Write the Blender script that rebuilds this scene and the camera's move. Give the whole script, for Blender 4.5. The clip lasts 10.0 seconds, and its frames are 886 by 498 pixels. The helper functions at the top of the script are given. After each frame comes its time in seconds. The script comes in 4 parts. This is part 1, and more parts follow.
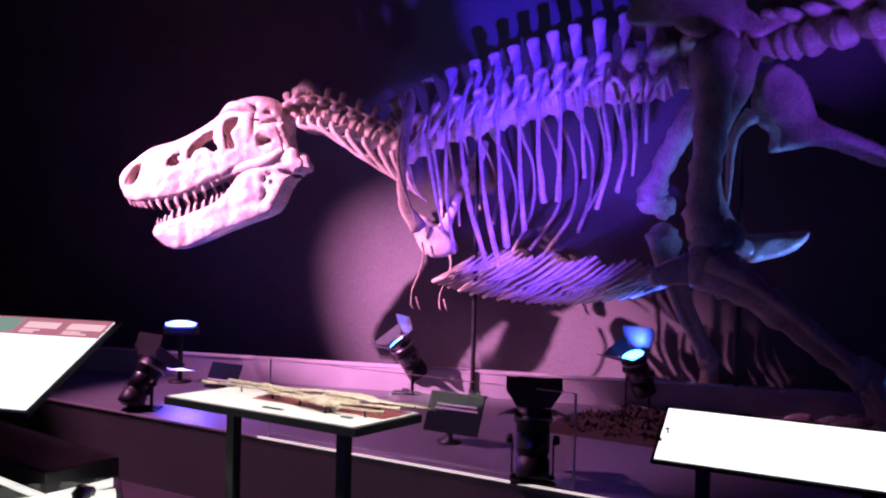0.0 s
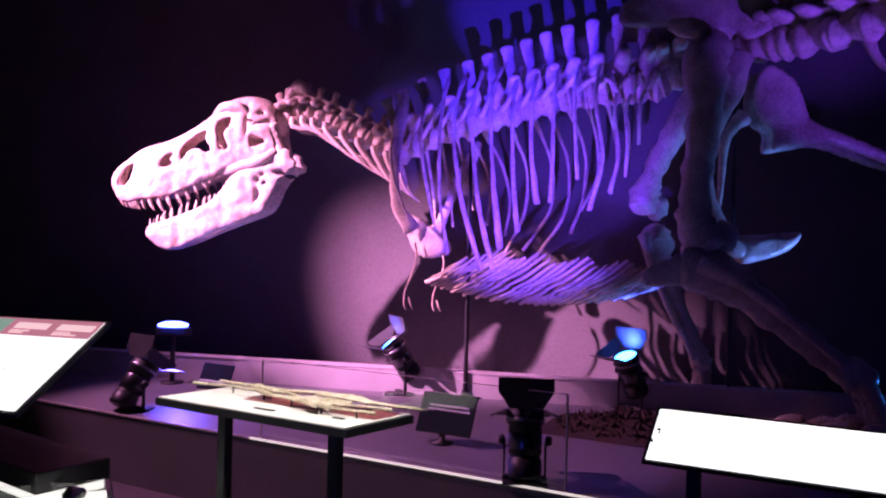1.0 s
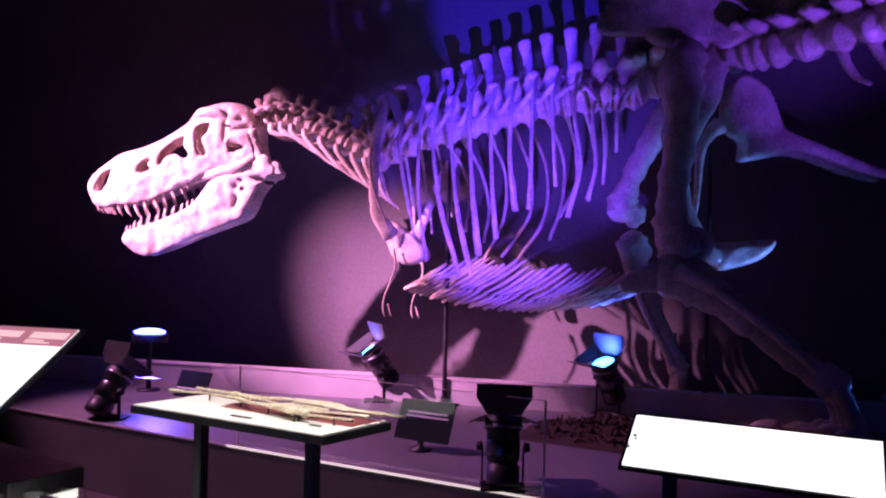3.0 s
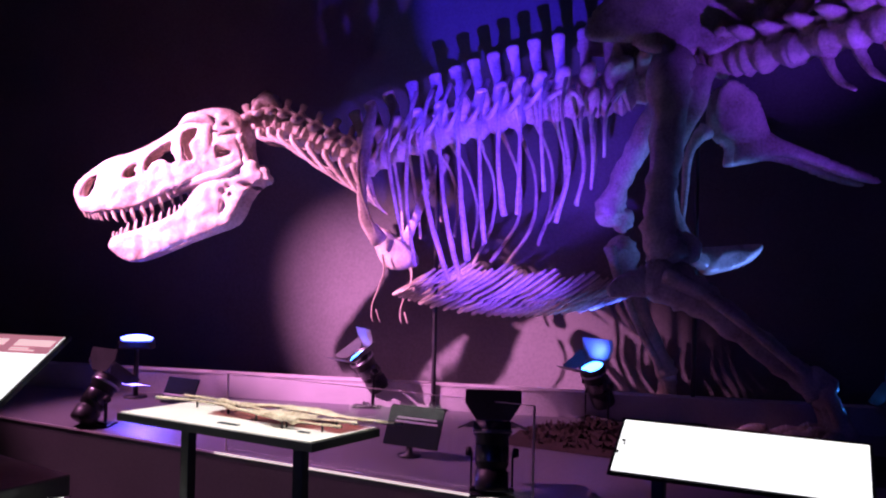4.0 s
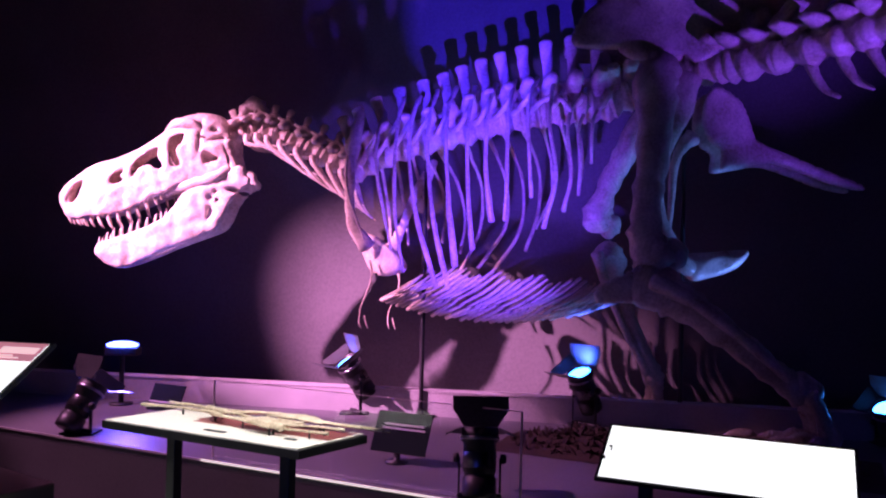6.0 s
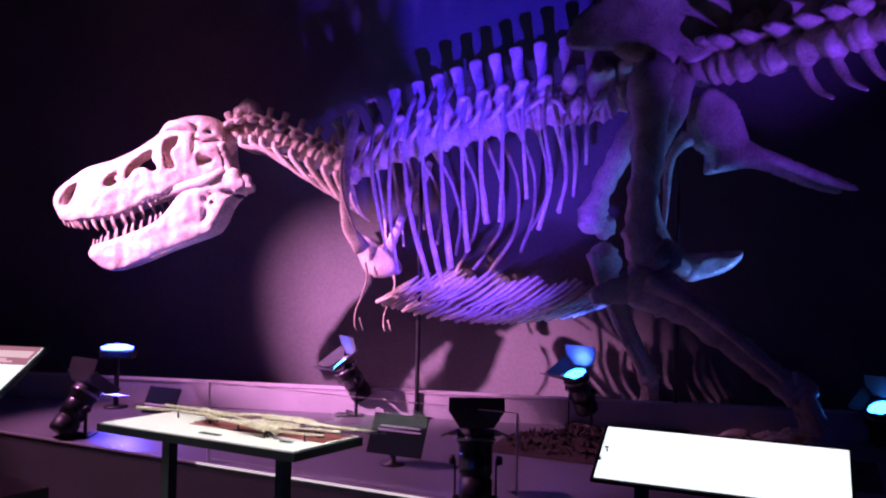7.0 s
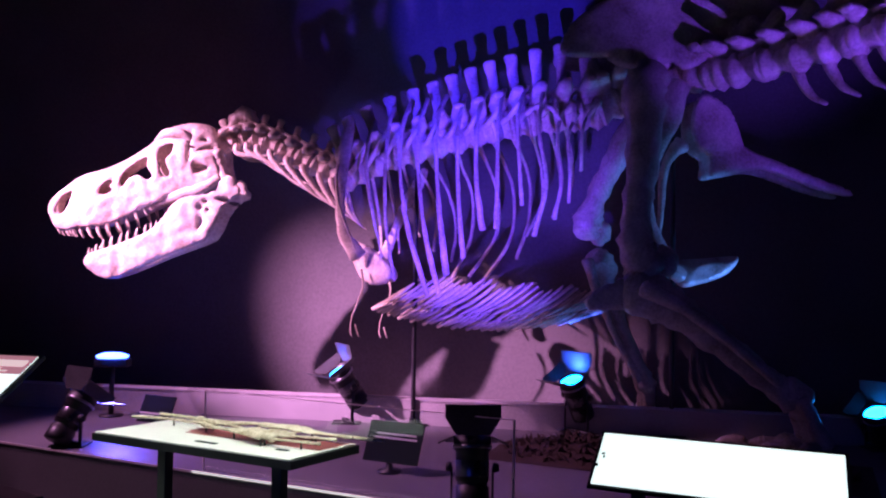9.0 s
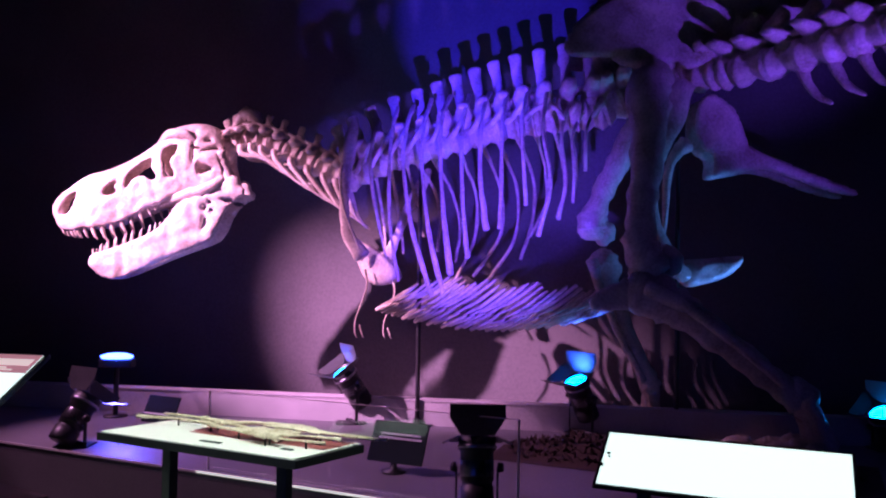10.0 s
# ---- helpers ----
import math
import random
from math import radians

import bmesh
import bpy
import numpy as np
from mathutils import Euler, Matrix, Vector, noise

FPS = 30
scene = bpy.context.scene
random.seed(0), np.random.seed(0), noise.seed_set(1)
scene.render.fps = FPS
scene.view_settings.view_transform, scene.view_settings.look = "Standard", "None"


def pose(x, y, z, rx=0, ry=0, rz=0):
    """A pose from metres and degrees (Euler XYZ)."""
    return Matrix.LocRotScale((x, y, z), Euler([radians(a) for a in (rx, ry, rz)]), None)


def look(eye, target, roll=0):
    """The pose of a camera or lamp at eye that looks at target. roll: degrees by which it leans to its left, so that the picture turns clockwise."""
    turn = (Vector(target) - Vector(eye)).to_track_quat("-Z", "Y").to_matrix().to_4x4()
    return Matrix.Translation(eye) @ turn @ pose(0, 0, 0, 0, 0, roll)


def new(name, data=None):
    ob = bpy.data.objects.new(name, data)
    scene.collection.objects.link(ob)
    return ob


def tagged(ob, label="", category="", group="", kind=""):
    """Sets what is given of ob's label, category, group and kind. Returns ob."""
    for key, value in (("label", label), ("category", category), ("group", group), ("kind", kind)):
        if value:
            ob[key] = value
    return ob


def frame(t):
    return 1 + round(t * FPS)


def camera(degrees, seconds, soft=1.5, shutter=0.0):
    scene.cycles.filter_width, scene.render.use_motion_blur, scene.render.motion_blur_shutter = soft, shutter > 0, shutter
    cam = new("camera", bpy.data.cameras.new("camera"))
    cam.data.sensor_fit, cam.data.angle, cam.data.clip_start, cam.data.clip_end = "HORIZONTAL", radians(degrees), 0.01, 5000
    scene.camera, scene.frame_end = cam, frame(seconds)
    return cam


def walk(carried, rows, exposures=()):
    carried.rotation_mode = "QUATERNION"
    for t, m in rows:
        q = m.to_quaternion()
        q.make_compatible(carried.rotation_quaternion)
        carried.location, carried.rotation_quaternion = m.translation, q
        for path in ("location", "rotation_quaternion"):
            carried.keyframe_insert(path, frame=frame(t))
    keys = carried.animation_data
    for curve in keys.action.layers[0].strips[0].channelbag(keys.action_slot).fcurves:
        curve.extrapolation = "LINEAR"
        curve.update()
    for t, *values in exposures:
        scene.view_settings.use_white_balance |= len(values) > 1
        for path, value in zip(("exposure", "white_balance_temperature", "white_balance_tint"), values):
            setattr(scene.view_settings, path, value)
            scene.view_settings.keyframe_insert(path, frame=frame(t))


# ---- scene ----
cam = camera(58.0, 10.0, soft=2.2)
PATH = [
    (0, pose(-0.017, 0, 1.599, 89.767, -1.324, 3.872)),
    (0.5, pose(-0.012, 0.005, 1.593, 89.867, -1.357, 3.733)),
    (1, pose(-0.008, 0.001, 1.599, 89.836, -1.376, 3.454)),
    (1.5, pose(-0.005, 0, 1.6, 89.945, -1.353, 3.175)),
    (2, pose(-0.006, 0.003, 1.6, 90.021, -1.375, 2.893)),
    (2.5, pose(-0.002, 0.001, 1.601, 90.083, -1.408, 2.589)),
    (3, pose(0.002, -0.005, 1.601, 90.328, -1.439, 2.041)),
    (4.5, pose(0.004, -0.001, 1.605, 90.808, -1.249, 1.009)),
    (5, pose(0.001, -0.001, 1.603, 90.928, -1.294, 0.799)),
    (5.5, pose(0.004, -0.004, 1.605, 91.052, -1.330, 0.592)),
    (7, pose(0.007, -0.003, 1.608, 91.221, -1.091, 0.067)),
    (7.5, pose(0.013, 0.002, 1.604, 91.362, -0.982, -0.013)),
    (8, pose(0.007, 0, 1.607, 91.439, -0.965, -0.211)),
    (8.5, pose(0.007, -0.004, 1.607, 91.579, -0.944, -0.282)),
    (9, pose(0.006, -0.005, 1.609, 91.703, -0.852, -0.244)),
    (9.5, pose(0.009, -0.003, 1.608, 91.752, -0.802, -0.128)),
    (10, pose(0.001, 0, 1.6, 91.800, -0.800, -0.000)),
]
walk(cam, PATH, exposures=[(0, 0.12, 6300, 13), (5.7, 0.12, 6300, 13), (6.9, -0.05, 5900, 8), (8.5, -0.05, 5800, -4), (10, -0.05, 5600, -16)])

# ---------------------------------------------------------------- light
world = bpy.data.worlds.new("dark_hall")
world.use_nodes = True
world.node_tree.nodes["Background"].inputs[0].default_value = (0.02, 0.014, 0.03, 1)
world.node_tree.nodes["Background"].inputs[1].default_value = 0.15
scene.world = world


def spot(name, eye, target, watts, colour, degrees, blend=0.4, radius=0.05):
    data = bpy.data.lights.new(name, "SPOT")
    data.energy, data.color, data.spot_size, data.spot_blend, data.shadow_soft_size = watts, colour, radians(degrees), blend, radius
    ob = new(name, data)
    ob.matrix_world = look(eye, target)
    return ob


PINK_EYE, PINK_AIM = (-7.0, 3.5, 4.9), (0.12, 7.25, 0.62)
LAMP_FRONT, LAMP_FRONT_AIM = (0.183, 4.0, 0.965), (0.25, 6.05, 2.2)
FRONT_LENS, FRONT_UP = (0.183, 4.0, 0.8), (0.19, 4.4, 2.6)
LAMP_LEFT, LAMP_LEFT_AIM = (-2.319, 5.35, 0.798), (-1.838, 6.1, 2.03)
LAMP_WALL, LAMP_WALL_AIM = (-1.0, 1.6, 0.5), (0.42, 7.15, 3.95)
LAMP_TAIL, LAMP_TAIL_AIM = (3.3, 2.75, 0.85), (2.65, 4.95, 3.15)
FLOOR_FILL = (-2.435, 6.1, 0.902)
CASE_EYE = (-0.8, 2.4, 4.6)
FILL_EYE, FILL_AIM = (-5.6, 5.3, 5.7), (-1.15, 5.5, 0.5)
BACK_LAMPS = [((-0.785, 6.1, 0.9), (-0.2, 6.9, 2.3)), ((0.948, 5.78, 0.9), (1.95, 6.95, 2.4)), ((2.949, 5.4, 0.76), (1.42, 5.92, 2.25))]
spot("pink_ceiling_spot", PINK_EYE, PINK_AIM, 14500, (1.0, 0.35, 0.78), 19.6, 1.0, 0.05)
spot("blue_floor_spot", LAMP_FRONT, LAMP_FRONT_AIM, 620, (0.15, 0.045, 1.0), 52, 0.6, 0.04)
# added out of view, for the blue patch on the upper wall
spot("blue_wall_fill", LAMP_WALL, LAMP_WALL_AIM, 2900, (0.06, 0.02, 1.0), 17, 0.5, 0.02)
# unseen lamp at the right, added to brighten the tail
spot("violet_tail_fill", LAMP_TAIL, LAMP_TAIL_AIM, 520, (0.2, 0.05, 1.0), 44, 0.8, 0.05)
spot("left_floor_spot", LAMP_LEFT, LAMP_LEFT_AIM, 30, (0.35, 0.25, 1.0), 50, 0.5, 0.05)
for (eye, aim), watts, colour, width in zip(BACK_LAMPS, (25, 60, 150), ((0.05, 0.1, 1.0), (0.05, 0.1, 1.0), (0.12, 0.24, 1.0)), (95, 95, 42)):
    spot("cyan_back_spot", eye, aim, watts, colour, width, 1.0, 0.04)
# extra spot added beside the flood lamp for the blue glow on the floor
spot("blue_floor_fill", FLOOR_FILL, (-1.717, 5.103, 0.45), 70, (0.16, 0.1, 1.0), 60, 0.8, 0.08)
spot("case_spot", CASE_EYE, (-0.853, 3.2, 0.927), 900, (1.0, 0.93, 0.84), 19, 0.25, 0.03)
# no known source: a ceiling spot added to lift the dark stage floor
spot("stage_fill", FILL_EYE, FILL_AIM, 1600, (1.0, 0.34, 0.76), 34, 0.5, 0.05)


# ---------------------------------------------------------------- materials
def material(name, colour, rough=0.6, metal=0.0, vary=0.25, scale=6.0, fine=60.0, bump=0.2, second=None, coat=0.0, spec=0.5):
    m = bpy.data.materials.new(name)
    m.use_nodes = True
    n, l = m.node_tree.nodes, m.node_tree.links
    b = n["Principled BSDF"]
    geo = n.new("ShaderNodeNewGeometry")
    big, small = n.new("ShaderNodeTexNoise"), n.new("ShaderNodeTexNoise")
    big.inputs["Scale"].default_value, big.inputs["Detail"].default_value = scale, 5
    small.inputs["Scale"].default_value, small.inputs["Detail"].default_value = fine, 4
    for t in (big, small):
        l.new(geo.outputs["Position"], t.inputs["Vector"])
    add = n.new("ShaderNodeMath")
    add.operation = "MULTIPLY_ADD"
    add.inputs[1].default_value = 0.45
    l.new(small.outputs["Fac"], add.inputs[0])
    half = n.new("ShaderNodeMath")
    half.operation = "MULTIPLY"
    half.inputs[1].default_value = 0.6
    l.new(big.outputs["Fac"], half.inputs[0])
    l.new(half.outputs[0], add.inputs[2])
    ramp = n.new("ShaderNodeValToRGB")
    dark = second or tuple(c * (1 - vary) for c in colour)
    lite = tuple(min(1, c * (1 + vary * 0.5)) for c in colour)
    ramp.color_ramp.elements[0].position, ramp.color_ramp.elements[0].color = 0.36, (*dark, 1)
    ramp.color_ramp.elements[1].position, ramp.color_ramp.elements[1].color = 0.64, (*lite, 1)
    l.new(add.outputs[0], ramp.inputs[0])
    l.new(ramp.outputs[0], b.inputs["Base Color"])
    rr = n.new("ShaderNodeMapRange")
    rr.inputs["To Min"].default_value, rr.inputs["To Max"].default_value = max(0.03, rough - 0.12), min(1, rough + 0.12)
    l.new(big.outputs["Fac"], rr.inputs["Value"])
    l.new(rr.outputs[0], b.inputs["Roughness"])
    b.inputs["Metallic"].default_value = metal
    b.inputs["Coat Weight"].default_value = coat
    b.inputs["Specular IOR Level"].default_value = spec
    if bump:
        bp = n.new("ShaderNodeBump")
        bp.inputs["Strength"].default_value, bp.inputs["Distance"].default_value = bump, 0.01
        l.new(add.outputs[0], bp.inputs["Height"])
        l.new(bp.outputs[0], b.inputs["Normal"])
    return m


def glow(name, colour, strength):
    m = bpy.data.materials.new(name)
    m.use_nodes = True
    b = m.node_tree.nodes["Principled BSDF"]
    b.inputs["Base Color"].default_value = (*colour, 1)
    b.inputs["Emission Color"].default_value = (*colour, 1)
    b.inputs["Emission Strength"].default_value = strength
    return m


def glass_material(name):
    m = bpy.data.materials.new(name)
    m.use_nodes = True
    b = m.node_tree.nodes["Principled BSDF"]
    b.inputs["Base Color"].default_value = (0.95, 0.99, 0.98, 1)
    b.inputs["Transmission Weight"].default_value = 1.0
    b.inputs["Roughness"].default_value = 0.01
    b.inputs["IOR"].default_value = 1.45
    return m


BONE = material("cast_bone", (0.68, 0.6, 0.5), 0.32, vary=0.3, scale=7, fine=55, bump=0.55, second=(0.4, 0.32, 0.24))
TOOTH = material("tooth_enamel", (0.62, 0.55, 0.42), 0.3, vary=0.35, scale=20, fine=90, bump=0.2)
STEEL = material("dark_steel", (0.06, 0.06, 0.065), 0.42, metal=0.7, vary=0.3, bump=0.1)
BLACK = material("black_enamel", (0.018, 0.018, 0.02), 0.45, vary=0.3, bump=0.15)
DOOR = material("scuffed_barn_door", (0.075, 0.075, 0.08), 0.45, metal=0.3, vary=0.3, bump=0.1)
GREY_STEEL = material("worn_grey_steel", (0.16, 0.16, 0.17), 0.28, metal=0.9, vary=0.3, bump=0.1)
CHROME = material("brushed_metal", (0.45, 0.45, 0.47), 0.3, metal=1.0, vary=0.2, bump=0.1)
WALL = material("dark_painted_wall", (0.145, 0.136, 0.145), 0.85, vary=0.25, scale=1.2, fine=40, bump=0.12)
HALL = material("black_hall_paint", (0.08, 0.078, 0.082), 0.9, vary=0.3, scale=1.5, bump=0.1)
STAGE = material("grey_stage_floor", (0.17, 0.165, 0.18), 0.5, vary=0.22, scale=2.5, fine=70, bump=0.12)
KERB = material("pale_kerb_paint", (0.48, 0.46, 0.47), 0.6, vary=0.2, scale=3, fine=60, bump=0.1)
LITTER = material("brown_leaf_litter", (0.042, 0.025, 0.02), 0.9, vary=0.6, scale=12, fine=70, bump=0.6, second=(0.03, 0.018, 0.012))
STAGE_FACE = material("dark_stage_face", (0.125, 0.122, 0.12), 0.6, vary=0.14, scale=2.5, bump=0.12)
EDGE = material("pale_edge_trim", (0.7, 0.66, 0.62), 0.4, vary=0.2, bump=0.1)
CARPET = material("dark_carpet", (0.06, 0.052, 0.056), 0.95, vary=0.4, scale=3, fine=180, bump=0.5)
WHITE_BOARD = material("white_table_board", (0.82, 0.8, 0.76), 0.45, vary=0.06, bump=0.05)
LABEL_FACE = material("dark_label_face", (0.014, 0.024, 0.026), 0.9, vary=0.2, bump=0.05, spec=0.15)
RED_PRINT = material("dark_red_print", (0.28, 0.07, 0.07), 0.5, vary=0.2, scale=9, bump=0.03)
INK = material("white_print", (0.8, 0.8, 0.8), 0.6, vary=0.05, bump=0.0)
CAST = material("tan_cast_bone", (0.64, 0.55, 0.45), 0.5, vary=0.4, scale=14, fine=80, bump=0.4, second=(0.36, 0.26, 0.15))
GLASS = glass_material("clear_glass")
PANEL_LIGHT = glow("lit_white_panel", (1.0, 0.98, 0.97), 1.25)
PANEL_STRIP = glow("soft_lit_white", (1.0, 0.95, 0.86), 0.95)
EDGE_GLOW = glow("glowing_edge_trim", (1.0, 0.86, 0.8), 0.75)
PANEL_RED = glow("lit_red_band", (0.6, 0.22, 0.3), 0.75)
PANEL_PINK = glow("lit_pale_print", (1.0, 0.62, 0.66), 0.9)
PANEL_GREEN = glow("lit_grey_green_print", (0.35, 0.5, 0.42), 0.6)
LENS_CYAN = glow("cyan_lamp_lens", (0.04, 0.24, 1.0), 18.0)
LENS_BLUE = glow("blue_lamp_lens", (0.06, 0.08, 1.0), 22.0)


# ---------------------------------------------------------------- mesh tools
def world_of(ob):
    m = ob.matrix_basis
    return world_of(ob.parent) @ ob.matrix_parent_inverse @ m if ob.parent else m


def adopt(ob, parent):
    ob.parent = parent
    ob.matrix_parent_inverse = world_of(parent).inverted()
    return ob


def thing(name, place, label, category, group="", kind=""):
    ob = new(name)
    ob.empty_display_size = 0.1
    ob.location = place
    return tagged(ob, label, category, group, kind)


def finish(bm, name, mat, smooth=True):
    bmesh.ops.recalc_face_normals(bm, faces=bm.faces)
    me = bpy.data.meshes.new(name)
    bm.to_mesh(me)
    bm.free()
    me.materials.append(mat)
    if smooth:
        me.shade_smooth()
    return me


def part(name, bm, mat, parent, label="", smooth=True):
    ob = adopt(new(name, finish(bm, name, mat, smooth)), parent)
    return tagged(ob, label)


def lone(name, bm, mat, label, category, kind="", smooth=False):
    return tagged(new(name, finish(bm, name, mat, smooth)), label, category, "", kind)


def spline(points, count):
    """Catmull-Rom through the points, count samples."""
    p = [np.array(q, float) for q in points]
    p = [2 * p[0] - p[1]] + p + [2 * p[-1] - p[-2]]
    out = []
    for s in np.linspace(0, len(p) - 3 - 1e-9, count):
        i = int(s)
        t = s - i
        a, b, c, d = p[i:i + 4]
        out.append(0.5 * (2 * b + (c - a) * t + (2 * a - 5 * b + 4 * c - d) * t * t + (3 * b - a - 3 * c + d) * t ** 3))
    return np.array(out)


def tube(bm, points, radii, count=16, sides=10, flat=1.0, side=(0, 1, 0), rough=0.0, seed=0.0):
    """A swept bone: round, or with its width along side made flat times its depth."""
    path = spline(points, count)
    rad = np.maximum(spline([(r, 0, 0) for r in radii], count)[:, 0], 0.0008)
    # rounded ends
    t0, t1 = path[0] - path[1], path[-1] - path[-2]
    t0, t1 = t0 / max(np.linalg.norm(t0), 1e-9), t1 / max(np.linalg.norm(t1), 1e-9)
    path = np.array([path[0] + t0 * rad[0] * 0.42, path[0] + t0 * rad[0] * 0.28, *path, path[-1] + t1 * rad[-1] * 0.28, path[-1] + t1 * rad[-1] * 0.42])
    rad = np.array([rad[0] * 0.42, rad[0] * 0.8, *rad, rad[-1] * 0.8, rad[-1] * 0.42])
    count += 4
    rings = []
    ref = Vector(side).normalized()
    for k, c in enumerate(path):
        c = Vector(c)
        tang = Vector(path[min(k + 1, count - 1)] - path[max(k - 1, 0)]).normalized()
        a = (ref - tang * ref.dot(tang)).normalized()
        b = tang.cross(a)
        ring = []
        for j in range(sides):
            an = 2 * math.pi * j / sides
            off = a * (math.cos(an) * rad[k] * flat) + b * (math.sin(an) * rad[k])
            q = c + off
            if rough:
                q = q + off.normalized() * rough * rad[k] * noise.noise(q * (1.1 / max(rad[k], 0.02)) + Vector((seed, seed, 0)))
            ring.append(bm.verts.new(q))
        rings.append(ring)
    for k in range(count - 1):
        for j in range(sides):
            bm.faces.new((rings[k][j], rings[k][(j + 1) % sides], rings[k + 1][(j + 1) % sides], rings[k + 1][j]))
    for ring, c, s in ((rings[0], path[0], 0), (rings[-1], path[-1], 1)):
        tip = bm.verts.new(Vector(path[0] - (path[1] - path[0]) * 0.25) if s == 0 else Vector(path[-1] + (path[-1] - path[-2]) * 0.25))
        for j in range(sides):
            f = (ring[j], ring[(j + 1) % sides], tip)
            bm.faces.new(f if s else f[::-1])
    return bm


def box(bm, lo, hi, m=None, bevel=0.0):
    made = bmesh.ops.create_cube(bm, size=1.0)["verts"]
    for v in made:
        v.co = Vector([l + (h - l) * (c + 0.5) for l, h, c in zip(lo, hi, v.co)])
    if bevel:
        edges = list({e for v in made for e in v.link_edges})
        made = bmesh.ops.bevel(bm, geom=edges, offset=bevel, segments=2, affect="EDGES", profile=0.5)["verts"]
    if m is not None:
        for v in made:
            v.co = m @ v.co
    return bm


def drum(bm, profile, m=None, sides=28):
    """A turned shape about z from (radius, height) pairs."""
    rings = [[bm.verts.new(Vector((r * math.cos(2 * math.pi * j / sides), r * math.sin(2 * math.pi * j / sides), h))) for j in range(sides)] for r, h in profile]
    for a, b in zip(rings, rings[1:]):
        for j in range(sides):
            bm.faces.new((a[j], a[(j + 1) % sides], b[(j + 1) % sides], b[j]))
    bm.faces.new(rings[0][::-1])
    bm.faces.new(rings[-1])
    if m is not None:
        for ring in rings:
            for v in ring:
                v.co = m @ v.co
    return bm


def closed(points, per=5):
    """A smooth closed outline through the points."""
    p = [np.array(q, float) for q in points]
    n, out = len(p), []
    for i in range(n):
        a, b, c, d = p[i - 1], p[i], p[(i + 1) % n], p[(i + 2) % n]
        for k in range(per):
            t = k / per
            out.append(0.5 * (2 * b + (c - a) * t + (2 * a - 5 * b + 4 * c - d) * t * t + (3 * b - a - 3 * c + d) * t ** 3))
    return np.array(out)


def nearest(loop, q):
    """Distance from each q to the closed loop, the nearest point, and whether q is inside."""
    a, b = loop, np.roll(loop, -1, 0)
    d = b - a
    t = np.clip(((q[:, None] - a) * d).sum(2) / np.maximum((d * d).sum(1), 1e-12), 0, 1)
    near = a + d * t[..., None]
    dist = np.linalg.norm(q[:, None] - near, axis=2)
    k = dist.argmin(1)
    cross = ((a[:, 1] > q[:, None, 1]) != (b[:, 1] > q[:, None, 1])) & (q[:, None, 0] < a[:, 0] + d[:, 0] * (q[:, None, 1] - a[:, 1]) / np.where(d[:, 1] == 0, 1e-9, d[:, 1]))
    i = np.arange(len(q))
    return dist[i, k], near[i, k], cross.sum(1) % 2 == 1


def plate(bm, outline, holes, thick, cell, put, rim=0.08, least=0.25, lumps=0.0):
    """A bone sheet with rounded rims and openings; put(u, v, w) gives the place of each point."""
    loops = [closed(outline)] + [closed(h) for h in holes]
    lo, hi = loops[0].min(0) - cell, loops[0].max(0) + cell
    us, vs = np.arange(lo[0], hi[0] + cell, cell), np.arange(lo[1], hi[1] + cell, cell)
    q = np.array([(u, v) for u in us for v in vs])
    sd, best, point = None, None, None
    for k, loop in enumerate(loops):
        dist, near, inside = nearest(loop, q)
        s = np.where(inside, -dist, dist) * (1 if k == 0 else -1)
        if sd is None:
            sd, best, point = s, dist, near
        else:
            closer = dist < best
            best, point = np.where(closer, dist, best), np.where(closer[:, None], near, point)
            sd = np.maximum(sd, s)
    snap = best < cell * 0.55
    q = np.where(snap[:, None], point, q)
    ok = snap | (sd < 0)
    depth = np.where(snap, 0, best)
    x = np.clip(depth / rim, 0, 1)
    half = thick * (least + (1 - least) * np.sqrt(1 - (1 - x) ** 2))
    nv = len(vs)
    front, back, count = {}, {}, {}

    def vert(i):
        if i not in front:
            h = half[i] * (1 + (lumps * noise.noise(Vector((q[i][0] * 9, q[i][1] * 9, thick * 50))) if lumps else 0))
            front[i] = bm.verts.new(put(q[i][0], q[i][1], -h))
            back[i] = bm.verts.new(put(q[i][0], q[i][1], h))
        return i

    for a in range(len(us) - 1):
        for b in range(nv - 1):
            c = [a * nv + b, (a + 1) * nv + b, (a + 1) * nv + b + 1, a * nv + b + 1]
            if not all(ok[i] for i in c) or all(snap[i] for i in c) and sd[c].mean() > 0:
                continue
            for i in c:
                vert(i)
            bm.faces.new([front[i] for i in c])
            bm.faces.new([back[i] for i in c[::-1]])
            for e in zip(c, c[1:] + c[:1]):
                count[e] = count.get(e, 0) + 1
    for (i, j) in list(count):
        if (j, i) not in count:
            bm.faces.new((front[j], front[i], back[i], back[j]))
    return bm


def frame_of(origin, x_axis, up=(0, 0, 1)):
    """A pose with its x along x_axis, and z near up."""
    x = Vector(x_axis).normalized()
    y = Vector(up).cross(x).normalized()
    z = x.cross(y)
    return Matrix.Translation(origin) @ Matrix((x, y, z)).transposed().to_4x4()


# ---------------------------------------------------------------- the hall
STAGE_Z = 0.45
FRONT = Vector((1.0, -0.47, 0.0)).normalized()          # along the front of the stage
EDGE_A = Vector((-0.804, 4.351, 0.45))                      # a point of the stage's front edge
WALL_A = Vector((-3.235, 7.912, 0.45))
WALL_B = Vector((1.155, 7.015, 0.45))
WALL_DIR = (WALL_B - WALL_A).normalized()


